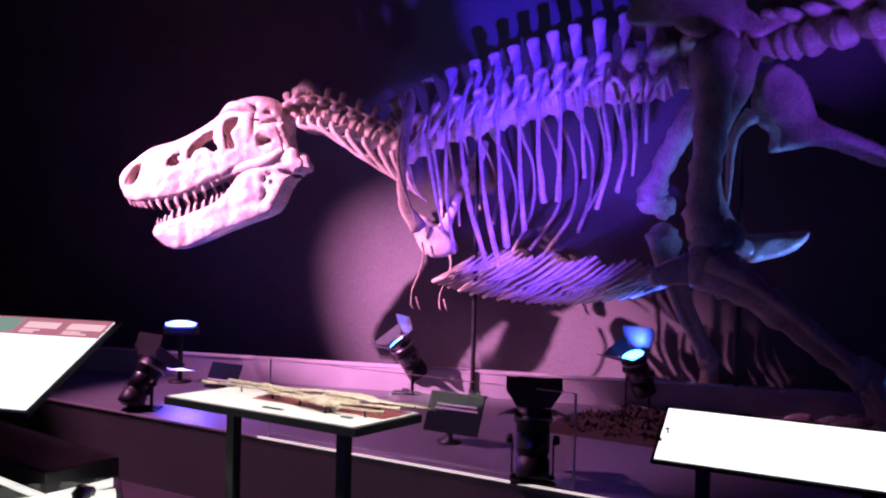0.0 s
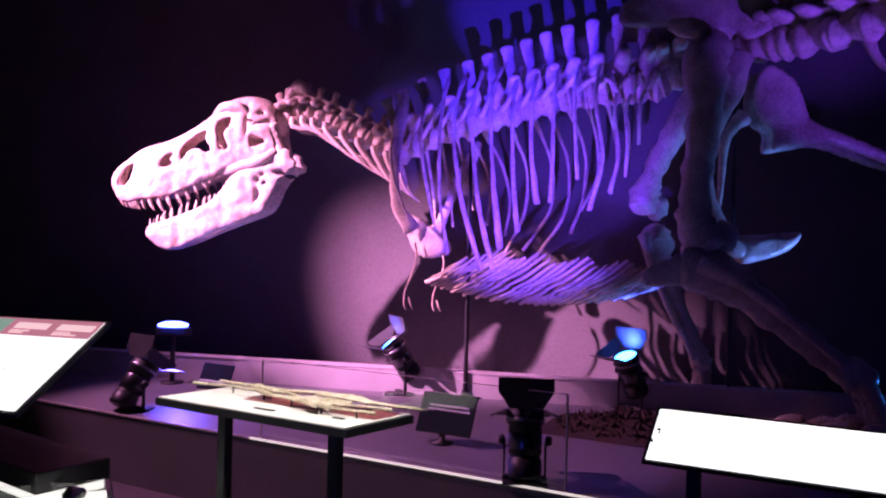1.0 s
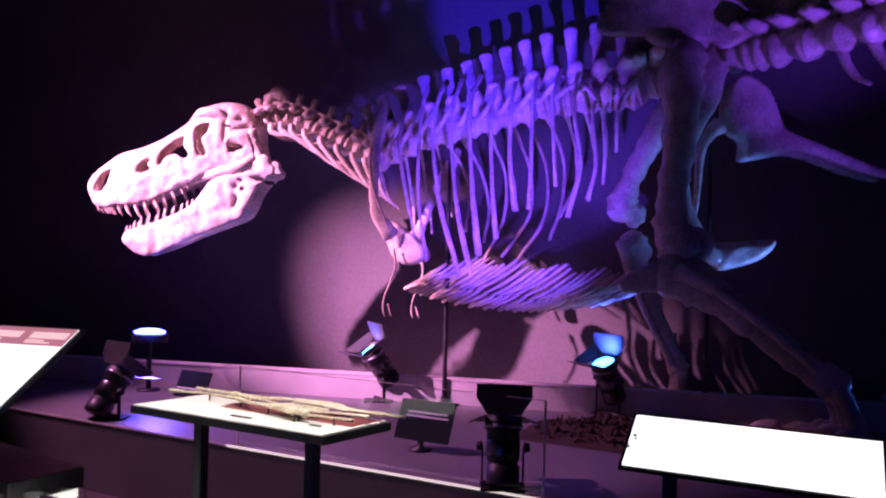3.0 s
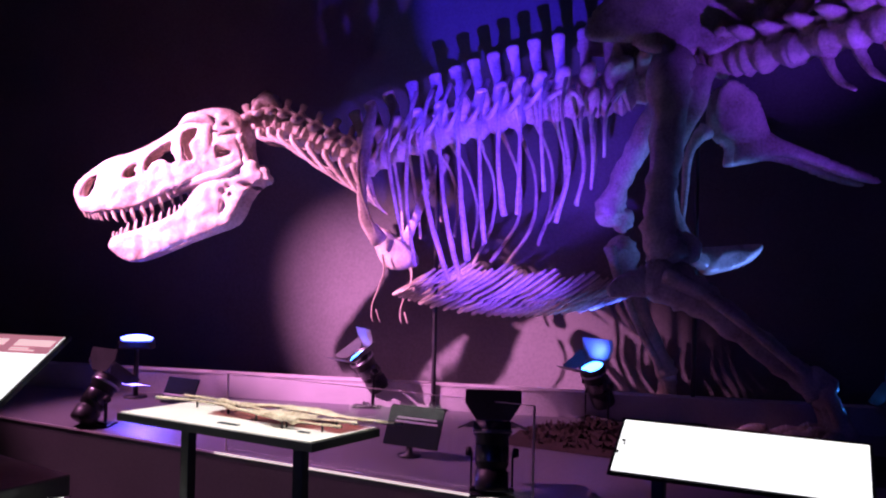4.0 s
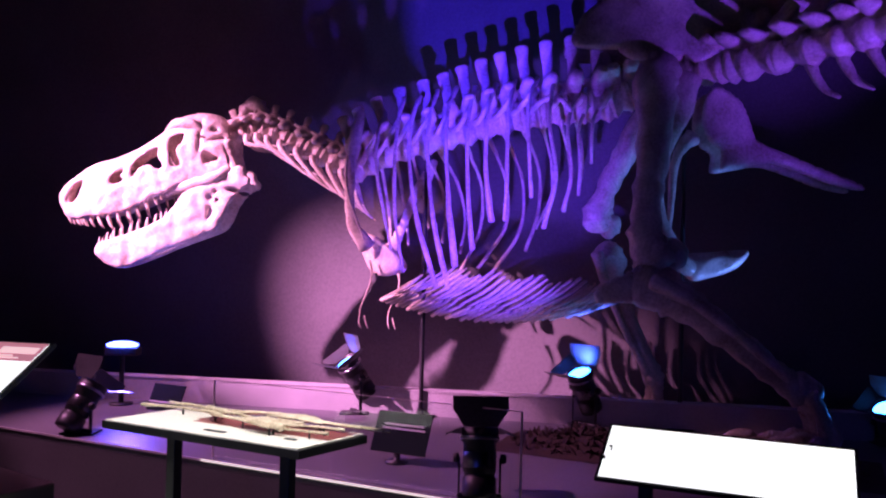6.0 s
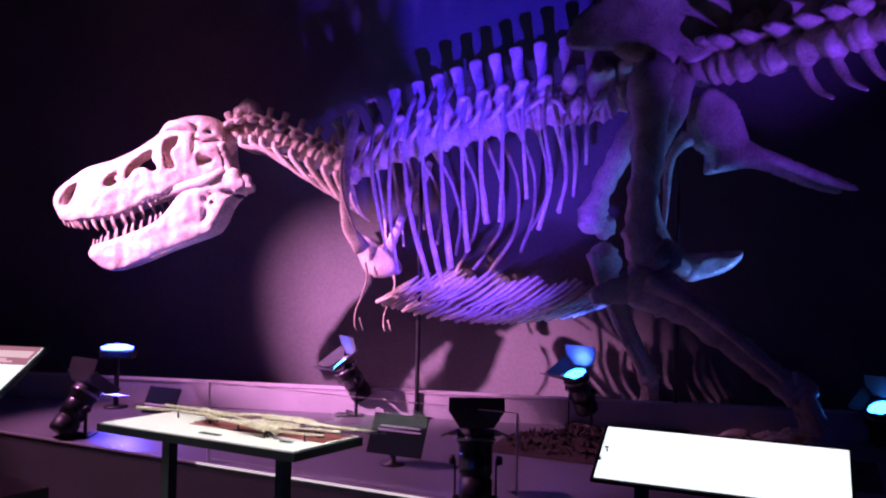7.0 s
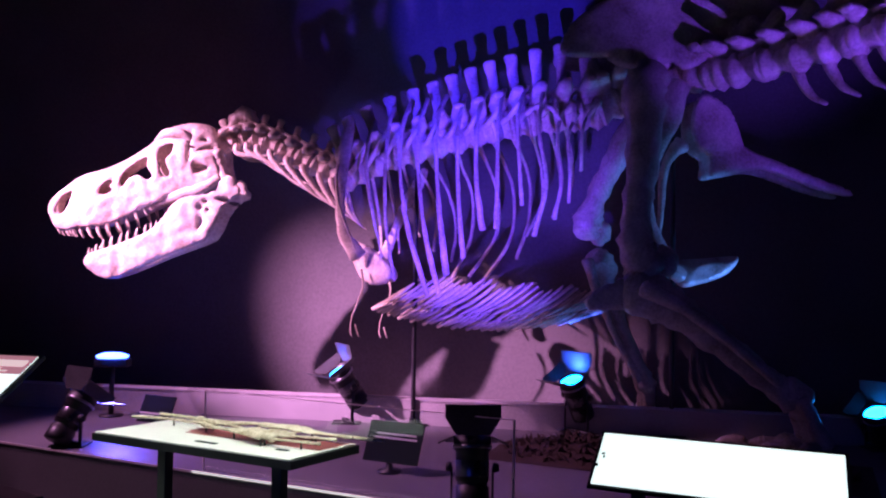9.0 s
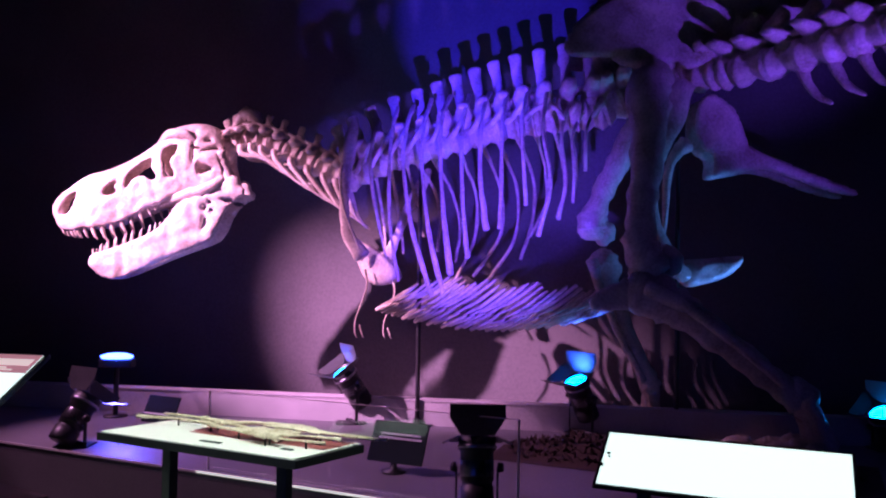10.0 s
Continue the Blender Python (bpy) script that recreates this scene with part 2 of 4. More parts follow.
def on_front(x, z=STAGE_Z, back=0.0):
    """The place on the stage's front edge at that x, set back by so many metres."""
    s = (x - EDGE_A.x) / FRONT.x
    p = EDGE_A + FRONT * s + Vector((0.47, 1.0, 0)).normalized() * back
    return Vector((p.x, p.y, z))


def prism(bm, ring, z0, z1):
    lo = [bm.verts.new((p[0], p[1], z0)) for p in ring]
    hi = [bm.verts.new((p[0], p[1], z1)) for p in ring]
    bm.faces.new(lo[::-1])
    bm.faces.new(hi)
    for k in range(len(ring)):
        j = (k + 1) % len(ring)
        bm.faces.new((lo[k], lo[j], hi[j], hi[k]))
    return bm


floor_mesh = box(bmesh.new(), (-9, -6, -0.2), (9, 12, 0))
lone("floor", floor_mesh, CARPET, "dark carpet floor of the exhibition hall", "floor", "structure")
ceiling = box(bmesh.new(), (-9, -6, 6.0), (9, 12, 6.2))
lone("ceiling", ceiling, HALL, "black painted hall ceiling", "ceiling", "structure")
wl, wr = WALL_A - WALL_DIR * 6.0, WALL_B + WALL_DIR * 8.2
back_dir = Vector((-WALL_DIR.y, WALL_DIR.x, 0))
lone("wall_north", prism(bmesh.new(), [wl, wr, wr + back_dir * 0.2, wl + back_dir * 0.2], 0, 6.0), WALL, "dark grey painted wall behind the skeleton", "wall", "structure")
lone("wall_west", box(bmesh.new(), (-9.0, -6, 0), (-8.8, 12, 6)), HALL, "black painted side wall", "wall", "structure")
lone("wall_east", box(bmesh.new(), (8.8, -6, 0), (9.0, 12, 6)), HALL, "black painted side wall", "wall", "structure")
lone("wall_south", box(bmesh.new(), (-8.8, -6, 0), (8.8, -5.8, 6)), HALL, "black painted wall of the visitors' side", "wall", "structure")

fa, fb = on_front(-6.5), on_front(7.0)
stage = thing("stage", (0, 6, 0), "low grey exhibition stage with a dark front", "platform", kind="structure")
part("stage_top", prism(bmesh.new(), [fa, fb, WALL_B + WALL_DIR * 6.2 - back_dir * 0.004, WALL_A - WALL_DIR * 4.5 - back_dir * 0.004], STAGE_Z - 0.04, STAGE_Z), STAGE, stage, "smooth grey stage floor", smooth=False)
inset = Vector((0.47, 1.0, 0)).normalized() * 0.012
part("stage_front", prism(bmesh.new(), [fa + inset * 0.1, fb + inset * 0.1, fb + inset * 5, fa + inset * 5], 0, STAGE_Z - 0.0405), STAGE_FACE, stage, "dark brown-grey stage front", smooth=False)
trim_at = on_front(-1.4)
# brightness of the trim right of trim_at is put into a glowing material
for a, b, mat in ((fa, trim_at, EDGE), (trim_at + FRONT * 0.002, fb, EDGE_GLOW)):
    part("edge_trim", prism(bmesh.new(), [a - inset * 0.5, b - inset * 0.5, b - inset * 0.02, a - inset * 0.02], STAGE_Z - 0.008, STAGE_Z + 0.003), mat, stage, "pale strip of the stage edge, glowing on the right", smooth=False)


PARA_A, PARA_B = Vector((-2.675, 6.556, 0.45)), Vector((0.975, 5.908, 0.45))
PARA_DIR = (PARA_B - PARA_A).normalized()
para_n = Vector((-PARA_DIR.y, PARA_DIR.x, 0))
pl, pr = PARA_A - PARA_DIR * 3.6, PARA_B + PARA_DIR * 5.5
parapet = thing("parapet", tuple(PARA_A), "low pale grey kerb wall along the back of the stage", "kerb", kind="structure")
part("kerb", prism(bmesh.new(), [pl, pr, pr + para_n * 0.12, pl + para_n * 0.12], STAGE_Z + 0.001, 0.632), KERB, parapet, smooth=False)
part("coping", prism(bmesh.new(), [pl - para_n * 0.006, pr - para_n * 0.006, pr + para_n * 0.126, pl + para_n * 0.126], 0.632, 0.642), KERB, parapet, smooth=False)


# ---------------------------------------------------------------- the skeleton
rex = thing("dinosaur_skeleton", (0.9, 5.9, STAGE_Z), "mounted tyrannosaur skeleton cast in pale bone, jaws open", "skeleton")


def bone(name, points, radii, count=16, sides=10, flat=1.0, side=(0, 1, 0), rough=0.25, label="", parent=None, mat=None):
    return part(name, tube(bmesh.new(), points, radii, count, sides, flat, side, rough, points[0][0] * 7), mat or BONE, parent or rex, label)


# skull
SIDE_Y = 6.1
skull_outline = [(-3.002, 2.043), (-2.981, 2.141), (-2.887, 2.227), (-2.765, 2.313), (-2.594, 2.369), (-2.437, 2.446), (-2.29, 2.541), (-2.158, 2.657), (-2.078, 2.719), (-1.935, 2.751), (-1.819, 2.731), (-1.746, 2.67), (-1.713, 2.578), (-1.719, 2.46), (-1.694, 2.346), (-1.729, 2.293), (-1.826, 2.248), (-1.959, 2.202), (-2.07, 2.169), (-2.159, 2.12), (-2.262, 2.074), (-2.382, 2.01), (-2.503, 1.959), (-2.629, 1.926), (-2.757, 1.914), (-2.857, 1.895), (-2.939, 1.92)]
naris = [(-2.942, 2.031), (-2.908, 2.134), (-2.831, 2.192), (-2.838, 2.108), (-2.882, 2.023)]
maxillary = [(-2.613, 2.196), (-2.573, 2.258), (-2.51, 2.277), (-2.532, 2.233), (-2.504, 2.202), (-2.576, 2.166)]
antorbital = [(-2.436, 2.221), (-2.448, 2.309), (-2.368, 2.398), (-2.257, 2.462), (-2.246, 2.391), (-2.204, 2.321), (-2.239, 2.286), (-2.312, 2.32), (-2.388, 2.292)]
orbit = [(-2.171, 2.454), (-2.155, 2.533), (-2.057, 2.57), (-2.06, 2.499), (-2.103, 2.437), (-2.065, 2.328), (-2.123, 2.318), (-2.152, 2.393)]
temporal = [(-1.897, 2.427), (-1.839, 2.419), (-1.771, 2.385), (-1.828, 2.353), (-1.882, 2.344)]
cracks = [[(-1.94, 2.558), (-1.877, 2.546), (-1.877, 2.533), (-1.94, 2.541)], [(-1.863, 2.528), (-1.743, 2.547), (-1.743, 2.534), (-1.859, 2.515)], [(-1.852, 2.599), (-1.816, 2.617), (-1.798, 2.59)]]
slit = [(-1.942, 2.655), (-1.929, 2.655), (-1.92, 2.457), (-1.933, 2.448)]
SNOUT_X, NAPE_X = skull_outline[0][0], skull_outline[12][0]
SKULL_TOP, SKULL_LOW = skull_outline[9][1], skull_outline[16][1]


def along_skull(x):
    return min(1.0, max(0.0, (x - SNOUT_X) / (NAPE_X - SNOUT_X)))


def skull_half(x):
    s = along_skull(x)
    return 0.07 + 0.11 * s + 0.14 * max(0, s - 0.45) ** 0.9


def crown(x, z):
    """How far the side wall leans inwards towards the roof."""
    s = along_skull(x)
    top = np.interp(s, [0, 0.1, 0.45, 0.72, 0.86, 1.0], [skull_outline[1][1], skull_outline[2][1], skull_outline[5][1], skull_outline[8][1], SKULL_TOP, skull_outline[11][1]])
    d = max(0.0, 1 - max(0.0, top - z) / 0.28)
    return 0.62 * skull_half(x) * d * d


def skull_wall(sign):
    def put(x, z, w):
        lean = crown(x, z)
        relief = 0.012 * noise.noise(Vector((x * 5, 1.7, z * 5))) + 0.008 * noise.noise(Vector((x * 17, 3.1, z * 17)))
        front_y = SIDE_Y + lean + relief + 0.05 * max(0, 0.25 - along_skull(x))
        y = front_y + w if sign < 0 else SIDE_Y + 2 * skull_half(x) - lean - relief + w
        return Vector((x, y, z))
    return put


def skull_side(sign):
    return plate(bmesh.new(), skull_outline, [naris, maxillary, antorbital, orbit, temporal, slit, *cracks], 0.019, 0.012, skull_wall(sign), rim=0.06, lumps=0.25)


skull = part("skull", skull_side(-1), BONE, rex, "pale open-fenestrated skull")
part("far_side", skull_side(1), BONE, skull)
# the roof between the two side walls, and the palate
for row, drop, piece in ((skull_outline[1:12], 0.008, "skull_roof"), (skull_outline[16:27], -0.02, "palate")):
    skull_bm = bmesh.new()
    path = spline([(p[0], 0, p[1]) for p in row], 44)
    rings = []
    for p in path:
        x, z = p[0], p[2] - drop
        a, b = skull_wall(-1)(x, z, 0.0).y, skull_wall(1)(x, z, 0.0).y
        arch = 0.02 if drop > 0 else 0.03
        rings.append([(x, a + (b - a) * t, z + arch * math.sin(math.pi * t) * (1 if drop > 0 else 1.5)) for t in np.linspace(0.02, 0.98, 7)])
    vv = [[skull_bm.verts.new((x, y, z)) for x, y, z in r] + [skull_bm.verts.new((x, y, z - 0.025)) for x, y, z in r[::-1]] for r in rings]
    for a, b in zip(vv, vv[1:]):
        for j in range(14):
            skull_bm.faces.new((a[j], a[(j + 1) % 14], b[(j + 1) % 14], b[j]))
    skull_bm.faces.new(vv[0])
    skull_bm.faces.new(vv[-1][::-1])
    part(piece, skull_bm, BONE, skull)
# cheek bar, brow and braincase
bone("cheek_bar", [(-2.186, 6.14, 2.105), (-2.003, 6.1, 2.175), (-1.819, 6.08, 2.228), (-1.693, 6.1, 2.303)], [0.02, 0.035, 0.04, 0.035], flat=0.7, parent=skull)
bone("brow_ridge", [(-2.218, 6.2, 2.584), (-2.124, 6.16, 2.65), (-2.004, 6.14, 2.648), (-1.923, 6.13, 2.603)], [0.02, 0.04, 0.045, 0.02], parent=skull)
bone("braincase", [(-2.049, 6.36, 2.571), (-1.863, 6.36, 2.551), (-1.705, 6.38, 2.547)], [0.12, 0.13, 0.08], sides=14, rough=0.5, parent=skull)
bone("pterygoid", [(-2.367, 6.3, 2.071), (-2.167, 6.32, 2.149), (-1.896, 6.34, 2.228), (-1.723, 6.3, 2.249)], [0.02, 0.05, 0.06, 0.05], flat=0.5, parent=skull)
bone("quadrate", [(-1.722, 6.14, 2.51), (-1.684, 6.14, 2.387), (-1.65, 6.14, 2.277)], [0.05, 0.04, 0.06], parent=skull)

# lower jaw
jaw_outline = [(-2.706, 1.689), (-2.709, 1.636), (-2.663, 1.584), (-2.589, 1.541), (-2.507, 1.526), (-2.372, 1.569), (-2.207, 1.645), (-2.042, 1.72), (-1.892, 1.781), (-1.786, 1.833), (-1.726, 1.913), (-1.692, 2.01), (-1.641, 2.094), (-1.584, 2.152), (-1.532, 2.179), (-1.528, 2.228), (-1.551, 2.253), (-1.567, 2.303), (-1.614, 2.33), (-1.684, 2.294), (-1.745, 2.232), (-1.851, 2.186), (-1.958, 2.158), (-2.046, 2.1), (-2.111, 2.006), (-2.177, 1.925), (-2.266, 1.871), (-2.378, 1.82), (-2.49, 1.778), (-2.598, 1.74), (-2.67, 1.717)]
jaw_hole = [(-1.703, 2.149), (-1.645, 2.155), (-1.6, 2.138), (-1.653, 2.119)]
jaw_pits = [[(-1.838, 2.081), (-1.822, 2.097), (-1.804, 2.082), (-1.822, 2.066)], [(-1.788, 2.06), (-1.773, 2.076), (-1.755, 2.061), (-1.772, 2.045)], [(-1.803, 2.126), (-1.788, 2.141), (-1.769, 2.126), (-1.787, 2.111)]]
jaw_notch = [(-1.854, 1.932), (-1.829, 2.002), (-1.811, 1.976), (-1.836, 1.914)]
JAW_X0, JAW_X1 = jaw_outline[0][0], jaw_outline[14][0]


def jaw_wall(sign):
    def put(x, z, w):
        s = min(1.0, max(0.0, (x - JAW_X0) / (JAW_X1 - JAW_X0)))
        half = 0.035 + 0.13 * s ** 0.8
        relief = 0.012 * noise.noise(Vector((x * 5, 8.7, z * 5))) + 0.01 * noise.noise(Vector((x * 15, 2.1, z * 15)))
        lean = 0.05 * max(0.0, 0.3 - s)
        y = SIDE_Y + lean + relief + w if sign < 0 else SIDE_Y + 2 * half + lean - relief + w
        return Vector((x, y, z))
    return put


def jaw_side(sign):
    return plate(bmesh.new(), jaw_outline, [jaw_hole, jaw_notch, *jaw_pits], 0.026, 0.012, jaw_wall(sign), rim=0.07, lumps=0.25)


jaw = part("lower_jaw", jaw_side(-1), BONE, rex, "open lower jaw")
part("far_side", jaw_side(1), BONE, jaw)
bone("jaw_symphysis", [(-2.673, 6.13, 1.651), (-2.68, 6.2, 1.652)], [0.045, 0.04], count=6, parent=jaw)


def tooth_mesh():
    bm = tube(bmesh.new(), [(0, 0, 0.25), (0.0, 0, 0), (0.05, 0, -0.35), (0.14, 0, -0.7), (0.28, 0, -1.0)], [0.1, 0.16, 0.15, 0.1, 0.012], 10, 8, 0.75)
    return finish(bm, "tooth", TOOTH)


TOOTH_MESH = tooth_mesh()


def set_teeth(root_path, lengths, put, parent, up=False, lean=0.0):
    path = spline([(p[0], 0, p[1]) for p in root_path], len(lengths))
    for sign in (-1, 1):
        for k, size in enumerate(lengths):
            jig = 0.06 * math.sin(k * 2.3 + sign)
            ob = adopt(new("tooth", TOOTH_MESH), parent)
            at = put(sign)(path[k][0], path[k][2], 0.012 * -sign)
            ob.matrix_basis = Matrix.Translation(at) @ Euler((0, (math.pi if up else 0) + lean + jig, 0)).to_matrix().to_4x4() @ Matrix.Diagonal((size * (-1 if up else 1), size, size, 1))


set_teeth([(-2.921, 1.92), (-2.848, 1.913), (-2.73, 1.924), (-2.585, 1.953), (-2.427, 2.009), (-2.28, 2.082), (-2.173, 2.133)],
          [0.065, 0.07, 0.075, 0.08, 0.085, 0.11, 0.125, 0.12, 0.12, 0.105, 0.095, 0.08, 0.065, 0.05], skull_wall, skull, lean=-0.1)
set_teeth([(-2.684, 1.703), (-2.58, 1.736), (-2.467, 1.774), (-2.355, 1.821), (-2.239, 1.88), (-2.168, 1.934)],
          [0.06, 0.075, 0.09, 0.095, 0.095, 0.09, 0.08, 0.075, 0.06, 0.045], jaw_wall, jaw, up=True, lean=-0.2)


# vertebrae
def vertebra_mesh(length, radius, spine, spine_len, rake, wing, wing_up, name, seed):
    """x runs towards the tail, z up. spine: height of the neural spine; wing: reach of the transverse processes."""
    bm = bmesh.new()
    h = length / 2
    tube(bm, [(-h * 0.92, 0, 0), (-h * 0.72, 0, 0), (-h * 0.4, 0, 0), (0, 0, 0.008), (h * 0.4, 0, 0), (h * 0.72, 0, 0), (h * 0.92, 0, 0)], [radius * 0.98, radius * 1.02, radius * 0.8, radius * 0.68, radius * 0.8, radius * 1.02, radius * 0.98], 19, 16, 0.95, (0, 1, 0), 0.12, seed)
    tube(bm, [(-h * 0.4, 0, radius * 0.5), (0, 0, radius * 1.15), (0.01, 0, radius * 1.7)], [radius * 0.62, radius * 0.58, radius * 0.5], 8, 10, 0.9, (0, 1, 0), 0.3, seed)
    top = radius * 1.4 + spine
    tube(bm, [(rake * 0.05, 0, radius * 1.1), (rake * 0.35, 0, radius * 1.3 + spine * 0.4), (rake * 0.75, 0, radius * 1.3 + spine * 0.8), (rake, 0, top)],
         [spine_len * 0.42, spine_len * 0.4, spine_len * 0.46, spine_len * 0.5], 12, 10, 0.34, (0, 1, 0), 0.3, seed + 1)
    for s in (-1, 1):
        if wing:
            tube(bm, [(0, s * radius * 0.3, radius * 1.2), (0.01, s * (radius * 0.5 + wing * 0.5), radius * 1.3 + wing_up * 0.6), (0.025, s * (radius * 0.5 + wing), radius * 1.3 + wing_up)],
                 [radius * 0.42, radius * 0.34, radius * 0.26], 8, 8, 1.5, (1, 0, 0), 0.3, seed + 2)
        tube(bm, [(-h * 1.35, s * radius * 0.35, radius * 1.5), (0, s * radius * 0.4, radius * 1.35), (h * 1.3, s * radius * 0.3, radius * 1.45)], [radius * 0.14, radius * 0.3, radius * 0.14], 8, 7, 1.0, (0, 1, 0), 0.2, seed + 3)
    return finish(bm, name, BONE)


def string_of(name, points, count, meshes, grow=None, roll_up=(0, 0, 1)):
    """Vertebrae along a smooth line, x towards the tail."""
    path = spline(points, count)
    obs = []
    for k, p in enumerate(path):
        d = path[min(k + 1, count - 1)] - path[max(k - 1, 0)]
        ob = adopt(new(name, meshes[k % len(meshes)]), rex)
        g = grow(k / max(1, count - 1)) if grow else 1.0
        ob.matrix_basis = frame_of(p, d, roll_up) @ Matrix.Diagonal((1, 1, g, 1))
        obs.append((Vector(p), Vector(d).normalized()))
    return obs


dorsal_meshes = [vertebra_mesh(0.15, 0.115, 0.33, 0.098, 0.015, 0.17, 0.05, "dorsal_vertebra", s) for s in (1.0, 5.3, 9.1)]
neck_meshes = [vertebra_mesh(0.125, 0.085, 0.1, 0.06, -0.01, 0.1, -0.04, "neck_vertebra", s) for s in (2.0, 6.3)]
tail_meshes = [vertebra_mesh(0.25, 0.122, 0.17, 0.13, 0.2, 0.2, -0.01, "tail_vertebra", s) for s in (3.0, 7.3, 4.4)]
SPINE_LINE = [(-0.673, 6.15, 2.345), (-0.377, 6.12, 2.485), (0.012, 6.08, 2.595), (0.354, 6.04, 2.692), (0.692, 6, 2.767), (1.109, 5.95, 2.814)]
DORSALS = string_of("dorsal_vertebra", SPINE_LINE, 13, dorsal_meshes, lambda s: 0.84 + 0.27 * s)
NECK_LINE = [(-1.675, 6.32, 2.606), (-1.527, 6.3, 2.641), (-1.37, 6.28, 2.604), (-1.138, 6.24, 2.503), (-0.909, 6.2, 2.394), (-0.749, 6.16, 2.321)]
CERVICALS = string_of("neck_vertebra", NECK_LINE, 10, neck_meshes, lambda s: 0.9 + 0.15 * s)
string_of("sacral_vertebra", [(1.25, 5.92, 2.861), (1.508, 5.86, 2.957), (1.786, 5.75, 3.031)], 5, dorsal_meshes)
TAIL_LINE = [(1.893, 5.62, 3.041), (2.002, 5.5, 3.036), (2.18, 5.25, 3.027), (2.326, 5, 3.031), (2.459, 4.8, 3.039), (2.571, 4.62, 3.051), (2.794, 4.35, 3.116), (3.119, 4.2, 3.221)]
CAUDALS = string_of("tail_vertebra", TAIL_LINE, 10, tail_meshes, lambda s: 1.0 - 0.25 * s)
bone("axis_spine", [(-1.651, 6.32, 2.715), (-1.608, 6.32, 2.815), (-1.532, 6.3, 2.83), (-1.467, 6.3, 2.759)], [0.05, 0.065, 0.06, 0.035], rough=0.5)
for k, (p, d) in enumerate(CERVICALS[1:]):
    for s in (-1, 1):
        o = Vector((0, s * 0.09, -0.05))
        reach = 0.42 if k < 6 else 0.3 - 0.05 * (k - 6)
        low = Vector((0, 0, -0.085 - 0.009 * k))
        bone("neck_rib", [p + o, p + o + Vector((0.02, s * 0.03, -0.07)), p + o + d * reach * 0.5 + low + Vector((0, s * 0.03, -0.05)), p + o + d * reach + low * 1.6], [0.027, 0.022, 0.012, 0.005], 12, 7)
for p, d in CAUDALS[3:9]:
    q = p + d * 0.1
    bone("chevron", [q + Vector((0, 0, -0.09)), q + d * 0.03 + Vector((0, 0, -0.17)), q + d * 0.1 + Vector((0, 0, -0.27)), q + d * 0.2 + Vector((0, 0, -0.34))], [0.045, 0.034, 0.027, 0.013], 12, 9, 0.7)

# ribs: (rise of the root over the vertebra, length, five offsets towards the tail from root to tip, width of the tip)
NEAR_FRONT_RIBS = [(0.40, 1.03, 0.18, 0.15, 0.14, 0.19, 0.26, 0.010), (0.45, 1.31, 0.20, 0.17, 0.16, 0.17, 0.235, 0.010), (0.41, 1.42, 0.20, 0.15, 0.14, 0.21, 0.35, 0.020),
                   (0.40, 1.48, 0.185, 0.135, 0.125, 0.18, 0.295, 0.021), (0.38, 1.34, 0.16, 0.10, 0.09, 0.115, 0.17, 0.026), (0.34, 1.22, 0.14, 0.10, 0.08, 0.09, 0.13, 0.021)]
NEAR_REAR_RIBS = [(0.32, 1.04, 0.15, 0.10, 0.07, 0.07, 0.12, 0.025), (0.30, 1.05, 0.145, 0.11, 0.08, 0.077, 0.074, 0.018), (0.28, 0.90, 0.17, 0.12, 0.08, 0.09, 0.12, 0.015),
                  (0.25, 1.12, 0.16, 0.12, 0.09, 0.14, 0.07, 0.017), (0.08, 0.85, 0.165, 0.11, 0.08, 0.11, 0.07, 0.014), (0.02, 0.69, 0.09, 0.03, -0.02, -0.005, -0.005, 0.013), (0.0, 0.46, 0.02, -0.05, -0.10, -0.11, -0.10, 0.012)]
FAR_RIBS = [(0.16, 0.85, 0.10, 0.12, 0.15, 0.19, 0.21, 0.010), (0.16, 0.80, 0.09, 0.12, 0.15, 0.20, 0.23, 0.010), (0.16, 0.72, 0.08, 0.115, 0.16, 0.235, 0.275, 0.012), (0.04, 0.77, -0.01, 0.09, 0.21, 0.26, 0.235, 0.014),
            (0.04, 0.90, -0.03, 0.05, 0.18, 0.255, 0.215, 0.013), (0.02, 1.07, 0.03, 0.12, 0.22, 0.215, 0.06, 0.013), (0.02, 1.08, 0.08, 0.17, 0.275, 0.28, 0.06, 0.013)]
FAR_REAR_RIBS = [(0.0, 1.17, 0.06, 0.165, 0.27, 0.25, 0.01, 0.015), (0.0, 0.99, 0.06, 0.16, 0.26, 0.26, 0.155, 0.016), (0.0, 0.84, 0.10, 0.145, 0.215, 0.225, 0.09, 0.014),
                 (0.0, 0.72, 0.065, 0.11, 0.17, 0.20, 0.13, 0.013), (0.0, 0.54, 0.0, 0.04, 0.09, 0.115, 0.085, 0.011)]
